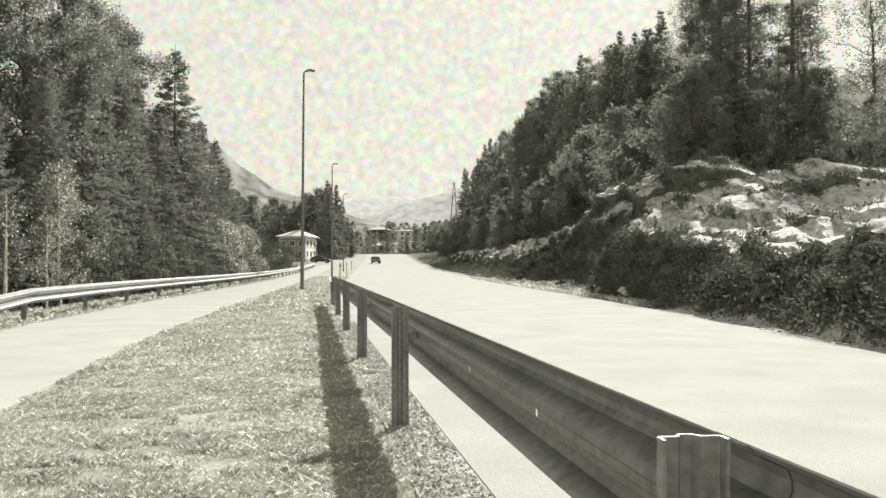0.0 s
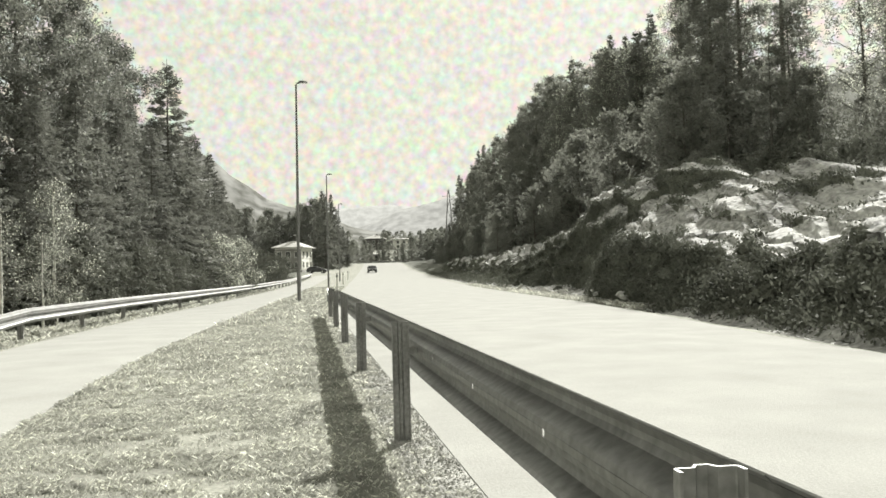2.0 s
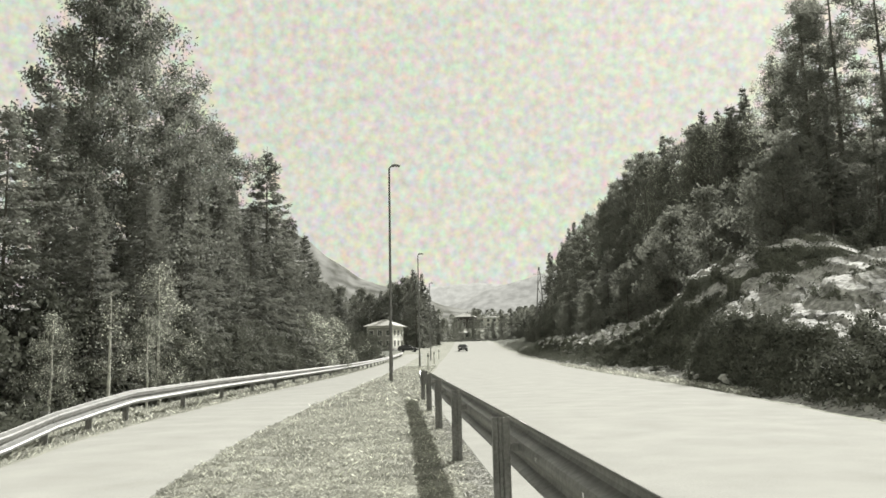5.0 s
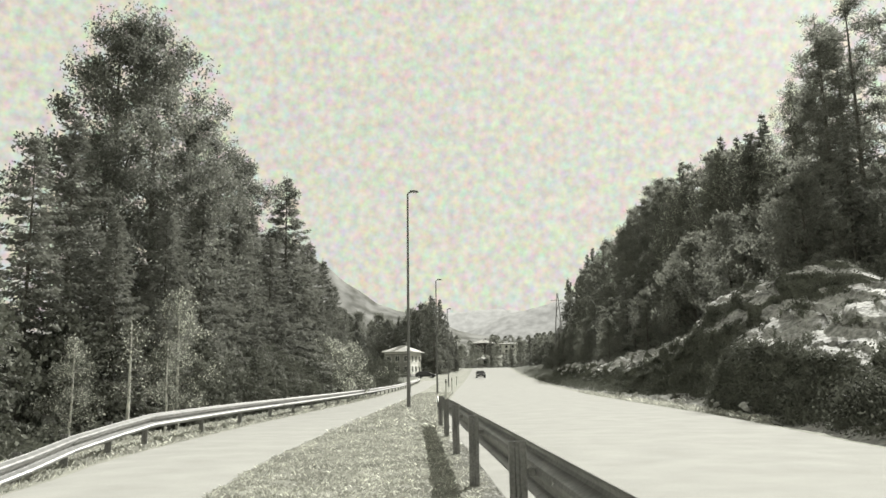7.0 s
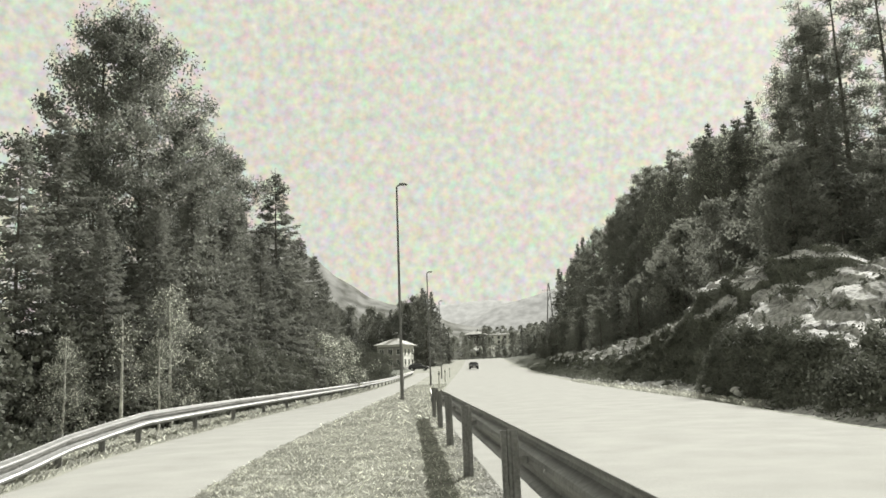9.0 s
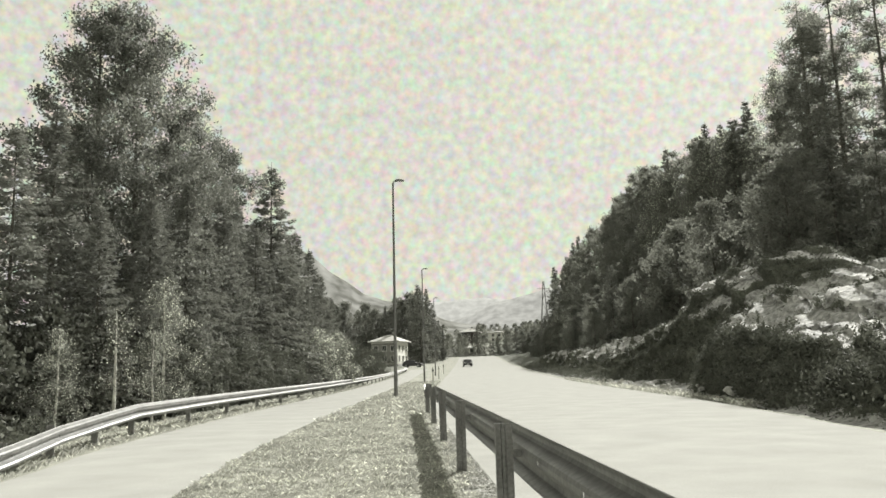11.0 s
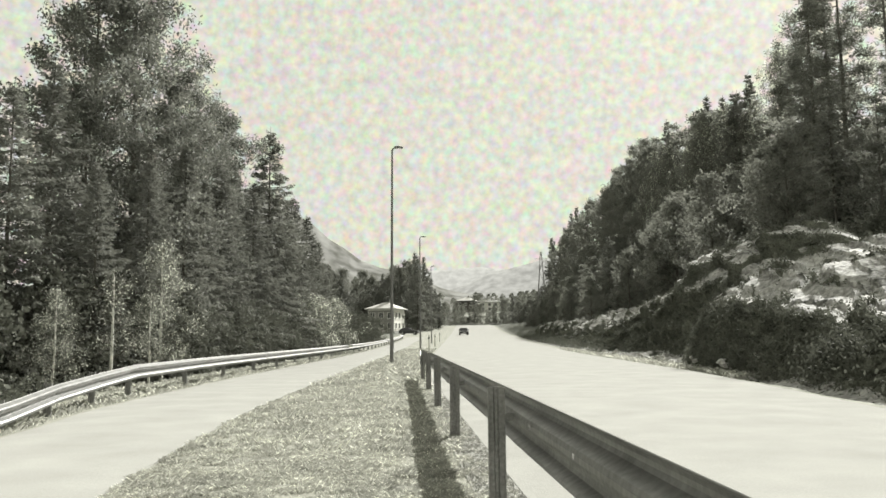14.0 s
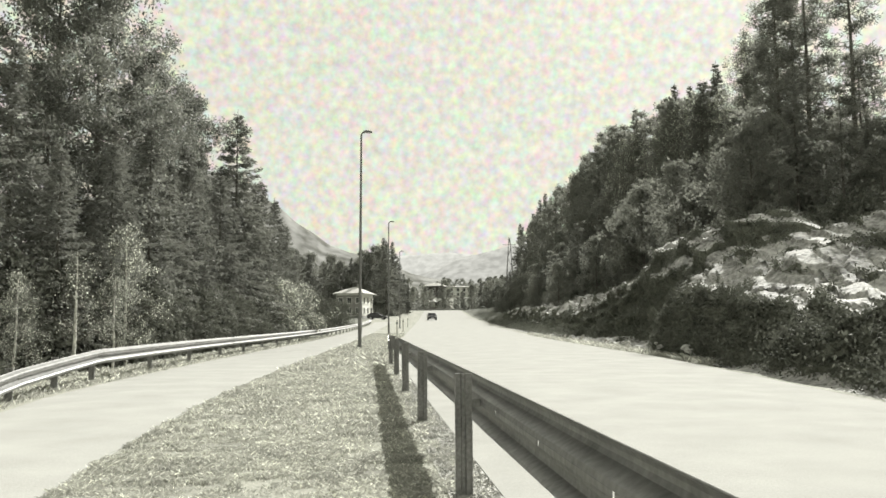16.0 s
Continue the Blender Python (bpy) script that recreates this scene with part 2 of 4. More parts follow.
def path_right(y):
    return np.interp(y, [-20, 4, 7, 10, 13, 20, 40, 68, 110, 150], [-1.2, -2.35, -2.72, -3.0, -3.22, -3.42, -3.7, -4.1, -4.6, -4.4])


def path_left(y):
    return np.interp(y, [-20, 5, 11, 13, 16, 25, 40, 100, 130, 150], [-3.4, -4.9, -5.5, -5.85, -6.1, -6.4, -6.5, -6.9, -7.2, -7.6])


def cut_height(y):
    """How high the rock cutting stands along the road, as a share of its highest part."""
    return np.interp(y, [-80, 5, 12, 18, 24, 29, 33, 36, 42, 47, 52, 60, 90, 130, 300], [0.3, 0.42, 0.48, 0.56, 0.72, 0.82, 0.86, 0.88, 0.87, 0.64, 0.55, 0.5, 0.45, 0.4, 0.2])


def toe(y):
    """Distance from the road's edge to the foot of the cutting."""
    return np.interp(y, [5, 20, 28], [0.25, 0.4, 0.7])


def hill_z(d, y):
    """Height of the wooded hill above the road, d metres beyond the verge."""
    fade = np.interp(y, [-80, -25, 200, 300], [0.35, 1, 1, 0.3])
    low_part = np.interp(d, [0, 0.5, 1.3, 2.4, 4.4, 7.0, 9.0, 10.2], [0, -0.3, -0.2, 1.4, 2.9, 4.2, 4.9, 5.5])
    upper = np.interp(d, [0, 9, 12, 20, 30, 60, 120, 400], [0, 0, 2.2, 9.0, 14.5, 26, 36, 50]) * np.interp(y, [10, 34, 48, 80], [0.16, 0.24, 0.36, 1.0])
    return (low_part * cut_height(y) + upper) * fade


def ground_z(x, y):
    x, y = np.asarray(x, float), np.asarray(y, float)
    z = base_z(y)
    knoll = np.clip((y - 318) / 34, 0, 1) * np.clip((x + 2) / 10, 0, 1) * np.clip((52 - x) / 12, 0, 1) * np.clip((470 - y) / 60, 0, 1)
    z = z + 6.0 * knoll * knoll * (3 - 2 * knoll)
    d = x - road_right(y) - toe(y)
    z = z + np.where(d > 0, hill_z(np.clip(d, 0, None), y) + np.clip(d - 8, 0, 6) / 6 * 0.7 * value_noise(x / 7, y / 7, 3), 0)
    e = path_left(y) - 1.6 - x
    rise = np.interp(e, [0, 2, 6, 30, 120, 600], [0, -0.35, 0.1, 2.0, 14, 60])
    return z + np.where(e > 0, rise * np.interp(y, [120, 190], [1, 0.15]), 0)


xs = np.unique(np.concatenate([np.linspace(-2400, -60, 30), np.linspace(-60, -9, 35), np.linspace(-9, 20, 59), np.linspace(20, 90, 60), np.linspace(90, 2400, 30)]))
ys = np.unique(np.concatenate([np.linspace(-900, -30, 16), np.linspace(-30, 130, 161), np.linspace(130, 420, 80), np.linspace(420, 2600, 30)]))
GX, GY = np.meshgrid(xs, ys)
gi = np.arange(GX.size).reshape(GX.shape)
GV = np.stack([GX, GY, ground_z(GX, GY)], axis=-1).reshape(-1, 3)
GF = np.stack([gi[:-1, :-1], gi[:-1, 1:], gi[1:, 1:], gi[1:, :-1]], axis=-1).reshape(-1, 4)
me = raw("ground", GV, GF, SOIL, True)
me.materials.append(FLOOR)
cx, cy = GV[GF, 0].mean(1), GV[GF, 1].mean(1)
me.polygons.foreach_set("material_index", ((cx > road_right(cy) + 0.1 + toe(cy)) | (cx < path_left(cy) - 3.2)).astype(np.int32))
thing("ground", "dry grass ground rising to wooded slopes", "ground", kind="structure", data=me)


def ribbon(name, left, right, y0, y1, step, lift, material, cols=10, crown=0.03):
    """A paved strip with a slight crown and thin turned-down edges."""
    yy = np.arange(y0, y1 + 0.01, step)
    rows = []
    for u in (0.0, *np.linspace(0.004, 0.996, cols), 1.0):
        x = left(yy) * (1 - u) + right(yy) * u
        z = base_z(yy) + lift + crown * (1 - (2 * u - 1) ** 2)
        if u in (0.0, 1.0):
            z = base_z(yy) - 0.03
        rows.append(np.stack([x, yy, z], axis=-1))
    V = np.stack(rows, axis=1)
    n, k = V.shape[:2]
    ii = np.arange(n * k).reshape(n, k)
    Fc = np.stack([ii[:-1, :-1], ii[:-1, 1:], ii[1:, 1:], ii[1:, :-1]], axis=-1).reshape(-1, 4)
    return raw(name, V.reshape(-1, 3), Fc, material, False)


thing("road", "sunlit pale weathered asphalt road", "road", kind="structure", data=ribbon("road", road_left, road_right, -60, 300, 2.0, 0.02, ASPHALT))
thing("pavement", "sunlit asphalt side path behind the verge", "path", kind="structure", data=ribbon("pavement", path_left, path_right, -20, 150, 1.0, 0.02, ASPHALT, 6, 0.015))
thing("verge", "gravel strip under the guardrail", "verge", kind="structure",
      data=ribbon("verge", lambda y: rail_x(y) - 0.1, lambda y: road_left(y) + 0.10, -4, 24, 0.5, 0.012, GRAVEL, 4, 0.006))


# ---- rock face of the road cutting ----
def rock_face():
    """Blocks split by leaning fractures, each with its own stand and height, weathered into dipping slabs."""
    r = np.random.default_rng(17)
    yy = np.concatenate([np.linspace(4, 56, 560), np.linspace(56.3, 135, 190)])
    nt = 170
    Y, Tt = np.meshgrid(yy, np.linspace(0, 1, nt), indexing="ij")
    sheer = np.array([(0.0, -0.2, -0.25), (0.05, 0.4, 0.05), (0.12, 1.6, 0.6), (0.34, 2.6, 3.2), (0.48, 3.2, 4.6), (0.58, 3.9, 5.2), (0.70, 5.0, 5.8), (0.82, 6.2, 6.2), (0.92, 7.8, 5.4), (1.0, 9.6, 3.6)])
    slabs = np.array([(0.0, -0.2, -0.25), (0.05, 0.25, 0.05), (0.12, 0.5, 0.9), (0.34, 1.1, 3.0), (0.46, 2.2, 3.8), (0.58, 3.6, 4.5), (0.70, 5.2, 5.2), (0.82, 6.6, 5.7), (0.92, 8.2, 5.0), (1.0, 10.0, 3.6)])
    bluff = np.clip((Y - 31) / 2.5, 0, 1)                # sheer block beyond, sloping slabs on the near side
    d = np.interp(Tt, slabs[:, 0], slabs[:, 1]) * (1 - bluff) + np.interp(Tt, sheer[:, 0], sheer[:, 1]) * bluff
    z = np.interp(Tt, slabs[:, 0], slabs[:, 2]) * (1 - bluff) + np.interp(Tt, sheer[:, 0], sheer[:, 2]) * bluff
    edges = np.cumsum(r.uniform(1.3, 4.6, 60)) + 2
    ox, oz = r.uniform(-0.75, 0.75, 61), r.uniform(-0.8, 0.75, 61)
    line = Y + 0.45 * d + 0.7 * value_noise(Y / 3.5, Tt * 5, 11, 3)
    k = np.searchsorted(edges, line)
    lo = np.where(k > 0, edges[np.clip(k - 1, 0, 59)], -9)
    blend = np.clip((line - lo) / 0.35, 0, 1)
    kb = np.clip(k - 1, 0, 60)
    bx, bz = ox[kb] * (1 - blend) + ox[k] * blend, oz[kb] * (1 - blend) + oz[k] * blend
    width = np.diff(np.concatenate([[0], edges, [edges[-1] + 3]]))[k]
    dip = 0.30 * ((line - lo) - width / 2) * np.clip((Tt - 0.3) * 5, 0, 1) * blend     # slabs lean towards the open valley
    s = z * 0.9 + d * 0.35
    q = (s + 0.10 * Y + 0.75 * value_noise(Y / 4.0, s / 2.2, 13, 4)) / 1.7
    fr = q - np.floor(q)
    step = np.clip((fr - 0.6) / 0.28, 0, 1) - fr
    fine = value_noise(Y * 1.7, s * 2.6, 14, 5)
    q2 = (s + 0.16 * Y + 0.5 * value_noise(Y / 2.0, s / 1.2, 16, 4)) / 0.42
    thin_slab = np.clip((q2 - np.floor(q2) - 0.55) / 0.3, 0, 1) - (q2 - np.floor(q2))
    chip = value_noise(Y * 4.3, s * 6.0, 18, 3)
    mid = value_noise(Y / 1.9, s / 1.1, 15, 4)
    grow = np.clip((Tt - 0.03) * 7, 0, 1) * np.clip((1 - Tt) * 12, 0, 1)
    x = road_right(Y) + toe(Y) + d + grow * (0.5 * bx - (0.2 + 0.35 * bluff) * step - 0.10 * thin_slab + 0.25 * fine + 0.35 * mid + 0.05 * chip)
    z = z * cut_height(Y) + grow * (dip + 0.6 * bz * np.clip(Tt * 2, 0, 1) + (0.18 + 0.3 * bluff * np.clip((0.5 - Tt) * 8, 0, 1)) * step + 0.15 * thin_slab + 0.17 * fine + 0.22 * mid + 0.04 * chip)
    V = np.stack([x, Y + grow * (0.25 * fine + 0.3 * mid), base_z(Y) + z], axis=-1)
    n = len(yy)
    ii = np.arange(n * nt).reshape(n, nt)
    Fc = np.stack([ii[:-1, :-1], ii[:-1, 1:], ii[1:, 1:], ii[1:, :-1]], axis=-1).reshape(-1, 4)
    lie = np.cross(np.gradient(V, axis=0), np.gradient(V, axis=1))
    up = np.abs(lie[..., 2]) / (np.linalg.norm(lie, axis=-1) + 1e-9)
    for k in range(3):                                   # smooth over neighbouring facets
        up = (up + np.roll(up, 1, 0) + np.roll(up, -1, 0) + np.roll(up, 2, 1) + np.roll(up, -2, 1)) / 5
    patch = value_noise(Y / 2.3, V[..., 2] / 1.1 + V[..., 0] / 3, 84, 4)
    # Moss colour also paints in shade: on steep faces and low on the rock.
    moss_shade = np.interp(up, [0.3, 0.5, 0.68, 0.88], [1.0, 0.6, -0.05, -0.45]) + np.interp(Tt, [0, 0.05, 0.1, 0.28, 0.38], [0.0, 0.0, 0.8, 0.6, 0.0]) - np.clip((0.12 - Tt) * 12, 0, 1) * bluff * 0.9 - 1.1 * patch - 0.02
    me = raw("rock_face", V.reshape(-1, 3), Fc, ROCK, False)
    me.materials.append(MOSS_SHADE)
    me.polygons.foreach_set("material_index", (moss_shade[:-1, :-1] > 0.12).astype(np.int32).ravel())
    return me, V, moss_shade


rock_me, rock_V, rock_moss_shade = rock_face()
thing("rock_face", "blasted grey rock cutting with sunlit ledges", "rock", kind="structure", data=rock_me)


def boulder(seed, s):
    """A broken stone: a sphere cut by random planes."""
    r = np.random.default_rng(seed)
    bm = bmesh.new()
    bmesh.ops.create_icosphere(bm, subdivisions=3, radius=1.0)
    planes = unit(r.normal(0, 1, (14, 3)))
    for v in bm.verts:
        p = np.array(v.co)
        for n in planes:
            over = p @ n - 0.5
            if over > 0:
                p = p - n * over
        v.co = p * (s * 1.25, s, s * 0.75)
    return bm_mesh("boulder", bm, SCREE)


def rock_growth():
    """Moss, heather and creepers over the painted shade on the steep lower part of the cutting and in patches above.
    """
    r = np.random.default_rng(83)
    n, nt = rock_V.shape[:2]
    i, j = r.integers(0, n, 360000), r.integers(2, nt - 4, 360000)
    P = rock_V[i, j][rock_moss_shade[i, j] + r.normal(0, 0.12, len(i)) > 0.12]
    C = P + r.normal(0, 0.07, P.shape) + (-0.04, -0.04, 0.03)
    U = unit(r.normal(0, 1, C.shape)) * (0.045 * r.uniform(0.5, 1.5, (len(C), 1)))
    W = unit(np.cross(U, r.normal(0, 1, C.shape))) * (0.028 * r.uniform(0.6, 1.3, (len(C), 1)))
    thing("moss", "dark moss and creepers over painted shade on the rock cutting", "moss", kind="stuff", data=raw("moss", *leaf_arrays(C, U, W), SHRUB))


rock_growth()
stones = [boulder(80 + k, 0.3) for k in range(5)]
rubble = np.random.default_rng(81)
for k in range(46):
    y = 22 + 45 * rubble.uniform() ** 1.1
    x = float(road_right(y)) + rubble.uniform(0.3, 1.25)
    s = rubble.uniform(0.15, 0.5)
    thing("boulder", "pale broken stone at the foot of the rock", "stone", "stones at the foot of the rock",
          at=pose(x, y, float(ground_z(x, y)) + 0.08 * s, rubble.uniform(-20, 20), rubble.uniform(-20, 20), rubble.uniform(0, 360)) @ Matrix.Scale(s, 4), data=stones[k % 5])
# scree heaps in the bays of the cutting
for cy in (25.5, 29.0, 34.5, 38.0, 44.0, 50.0):
    for k in range(20):
        s = rubble.uniform(0.15, 0.6)
        y = cy + rubble.normal(0, 0.7)
        x = float(road_right(y)) + 0.55 + abs(rubble.normal(0, 0.55))
        z = float(ground_z(x, y)) + max(0.0, 0.35 - 0.3 * abs(y - cy)) + 0.1 * s
        thing("boulder", "pale broken stone in a scree heap", "stone", "stones at the foot of the rock",
              at=pose(x, y, z, rubble.uniform(-40, 40), rubble.uniform(-40, 40), rubble.uniform(0, 360)) @ Matrix.Scale(s, 4), data=stones[(k + 2) % 5])


# ---- guardrails ----
W_PROFILE = [(0.000, -0.165), (0.012, -0.155), (0.075, -0.125), (0.083, -0.105), (0.083, -0.085), (0.070, -0.065), (0.006, -0.032), (0.000, -0.012),
             (0.000, 0.012), (0.006, 0.032), (0.070, 0.065), (0.083, 0.085), (0.083, 0.105), (0.075, 0.125), (0.012, 0.155), (0.000, 0.165)]


def w_panel(length, slots, deep):
    """One corrugated guardrail panel along +y, crests towards +x, with slots through its middle web."""
    chunks, th = [], 0.004
    P = np.array(W_PROFILE)

    def strip(pts, y0, y1):
        n = len(pts)
        d = np.gradient(pts, axis=0)
        nn = np.stack([d[:, 1], -d[:, 0]], axis=1)
        nn /= np.linalg.norm(nn, axis=1, keepdims=True)
        loop = np.concatenate([pts, (pts - th * nn)[::-1]])
        m = len(loop)
        a = np.column_stack([loop[:, 0], np.full(m, y0), loop[:, 1]])
        b = a + (0, y1 - y0, 0)
        V = np.concatenate([a, b])
        Fc = [(i, (i + 1) % m, m + (i + 1) % m, m + i) for i in range(m)]
        for k in range(n - 1):                                   # end caps
            Fc.append((k, k + 1, m - 2 - k, m - 1 - k))
            Fc.append((m + k, m + m - 1 - k, m + m - 2 - k, m + k + 1))
        chunks.append((V, np.array(Fc)))
    strip(P[:8], 0, length)
    strip(P[8:], 0, length)
    edge = 0.0
    for s in sorted(slots) + [length]:
        if s - 0.016 > edge:
            strip(P[7:9], edge, min(s - 0.016, length) if s < length else length)
        edge = s + 0.016
    V, Fc = joined(chunks)
    key, first, back = np.unique(np.round(V, 5), axis=0, return_index=True, return_inverse=True)
    return V[first] * (1, 1, deep), back.reshape(-1)[Fc]


def sigma_post(h):
    """A folded steel post: its plan is a shallow S with turned-in lips."""
    plan = [(-0.058, -0.030), (-0.058, -0.006), (-0.050, 0.0), (-0.022, 0.0), (-0.012, 0.016), (0.012, 0.016), (0.022, 0.0), (0.050, 0.0), (0.058, -0.006), (0.058, -0.030)]
    P = np.array(plan)
    d = np.gradient(P, axis=0)
    nn = np.stack([d[:, 1], -d[:, 0]], axis=1)
    nn /= np.linalg.norm(nn, axis=1, keepdims=True)
    loop = np.concatenate([P, (P + 0.006 * nn)[::-1]])
    m, n = len(loop), len(P)
    V = np.concatenate([np.column_stack([loop, np.full(m, -0.15)]), np.column_stack([loop, np.full(m, h)])])
    Fc = [(i, (i + 1) % m, m + (i + 1) % m, m + i) for i in range(m)]
    for k in range(n - 1):
        Fc.append((m + k, m + k + 1, m + m - 2 - k, m + m - 1 - k))
    return V, np.array(Fc)


def guardrail(name, label, starts, headings, top, side, post_h, panel, slots, ends, deep=1.06):
    """Panels of one length from point to point, with a post, a spacer and a bolt at each joint; side +1 or -1: where the crests point."""
    rail = thing(name, label, "guardrail", "guardrails")
    half = 0.165 * deep
    pv, pf = w_panel(panel + 0.03, slots, deep)
    pv = pv * (side, 1, 1)
    panel_me = raw("panel", pv, pf if side > 0 else pf[:, ::-1], ZINC)
    post_me = raw("post", *sigma_post(post_h), ZINC_OLD)
    spacer_me = bm_mesh("spacer", box(0.055, 0.045, 0.05, 0.006), ZINC_OLD)
    bolt_bm = bmesh.new()
    bmesh.ops.create_cone(bolt_bm, cap_ends=True, segments=10, radius1=0.014, radius2=0.009, depth=0.014)
    bmesh.ops.rotate(bolt_bm, cent=(0, 0, 0), matrix=Matrix.Rotation(radians(90 * side), 3, "Y"), verts=bolt_bm.verts)
    bolt_me = bm_mesh("bolt", bolt_bm, ZINC_OLD)
    rng = random.Random(5)
    for k, ((x, y), a) in enumerate(zip(starts, headings)):
        z = float(base_z(y))
        m = pose(x, y, z, 0, 0, a)
        lean = pose(0, 0, 0, rng.uniform(-0.8, 0.8), rng.uniform(-0.8, 0.8), 0)
        part("post", post_me, rail, "weathered folded steel post", m @ lean @ Matrix.Translation((0, 0, min(0, top(y) - post_h + 0.02))))
        part("spacer", spacer_me, rail, "", m @ pose(side * 0.0885, 0, top(y) - half - 0.025))
        if k < len(starts) - 1:
            nx, ny = starts[k + 1]
            gap = math.hypot(nx - x, ny - y)
            tilt = math.degrees(math.atan2(float(base_z(ny)) + top(ny) - z - top(y), gap))
            fit = Matrix.Diagonal((1, (gap + 0.03) / panel, 1, 1)) if gap < 3.9 else Matrix.Identity(4)
            part("panel", panel_me, rail, "corrugated galvanised steel panel", m @ pose(side * 0.118, 0, top(y) - half, tilt, 0, 0) @ Matrix.Translation((side * 0.003 * (k % 2), 0, 0)) @ fit)
            part("bolt", bolt_me, rail, "", m @ pose(side * 0.127, 0, top(y) - half))
    for k, s in ends:                                            # rounded terminal
        x, y = starts[k]
        bm = bmesh.new()
        r, n = 0.10, 14
        for zz in (-half, half):
            for i in range(n + 1):
                w = math.pi * i / n
                bm.verts.new((side * (0.118 - r + r * math.cos(w)), s * (0.02 + 1.3 * r * math.sin(w)), zz))
        bm.verts.ensure_lookup_table()
        for i in range(n):
            bm.faces.new((bm.verts[i], bm.verts[i + 1], bm.verts[n + 2 + i], bm.verts[n + 1 + i]))
        bmesh.ops.solidify(bm, geom=bm.faces[:], thickness=0.004)
        part("end_cap", bm_mesh("end_cap", bm, ZINC, True), rail, "rounded steel end piece", pose(x, y, float(base_z(y)) + top(y) - half, 0, 0, headings[k]))
    return rail


SPACE, TURN = 4.12, math.degrees(math.atan(0.0607))
right_posts = [(rail_x(y), y) for y in (-7.1, -2.9, 1.31, 5.58, 9.70, 13.82, 17.94, 22.06)]
guardrail("guardrail", "galvanised corrugated guardrail on steel posts along the road", right_posts, [TURN] * 8, lambda y: 0.80, 1, 0.825,
          4.30, [1.285, 2.407, 3.62], [(7, 1)])

left_posts, y = [], 2.8
left_turn = []
while y < 141:
    x = float(path_left(y)) - 0.42
    left_posts.append((x, y))
    run = 2.0 if y < 16 else 4.0
    slope = (float(path_left(y + run)) - float(path_left(y))) / run
    left_turn.append(-math.degrees(math.atan(slope)))
    y += run / math.hypot(1, slope)
guardrail("guardrail", "sunlit corrugated guardrail along the edge of the side path", left_posts, left_turn,
          lambda y: float(np.interp(y, [3, 9, 11, 13, 17], [-0.08, 0.27, 0.39, 0.50, 0.67])), 1, 0.64, 4.0, [1.0, 3.0], [], 0.88)


# ---- street lamps ----
def street_lamp(x, y):
    lamp = thing("street_lamp", "tall slim grey street lamp on the grass verge", "street lamp", "street lamps", at=pose(x, y, float(base_z(y)) + 0.1, 0, 0.25))
    pts = [(0, 0, -0.3), (0, 0, 1.2), (0, 0, 1.25), (0, 0, 5), (0, 0, 9.78), (0.05, 0, 9.86), (0.2, 0, 9.9)]
    part("pole", raw("pole", *tube_arrays(pts, [0.085, 0.085, 0.07, 0.06, 0.042, 0.04, 0.036], 12), POLE, True), lamp)
    part("base_sleeve", bm_mesh("base_sleeve", box(0.24, 0.24, 0.05, 0.012), POLE), lamp)
    head = bmesh.new()
    rings = [(0.10, 0.05, 0.03), (0.15, 0.12, 0.055), (0.28, 0.15, 0.06), (0.43, 0.13, 0.04), (0.51, 0.06, 0.02)]
    loops = []
    for px, w, h in rings:
        loops.append([head.verts.new((px, sy * w, 9.9 + sz)) for sy, sz in ((-1, -0.02), (-0.8, h), (0.8, h), (1, -0.02), (0.7, -0.035), (-0.7, -0.035))])
    for a, b in zip(loops, loops[1:]):
        for i in range(6):
            head.faces.new((a[i], a[(i + 1) % 6], b[(i + 1) % 6], b[i]))
    head.faces.new(loops[0][::-1])
    head.faces.new(loops[-1])
    lh = part("lamp_head", bm_mesh("lamp_head", head, LAMP_HEAD), lamp, "flat dark lamp head")
    part("glass", bm_mesh("glass", box(0.24, 0.16, 0.012, 0.004, (0.30, 0, 9.853)), HEADLIGHT), lh)
    part("door", bm_mesh("door", box(0.012, 0.08, 0.3, 0.003, (0.086, 0, 0.6)), LAMP_HEAD), lamp)
    return lamp


first_lamp = street_lamp(-2.62, 37.4)
for x, y in ((-2.45, 71.4), (-2.15, 105.0)):
    copy_thing(first_lamp, pose(x, y, float(base_z(y))))


# ---- trees ----
def trunk_line(rng, h, lean=0.03, n=9):
    P = np.zeros((n, 3))
    P[:, 2] = np.linspace(-0.3, h, n)
    wob = np.cumsum(rng.normal(0, lean * h / n, (n, 2)), axis=0)
    P[:, :2] = wob - wob[0]
    return P


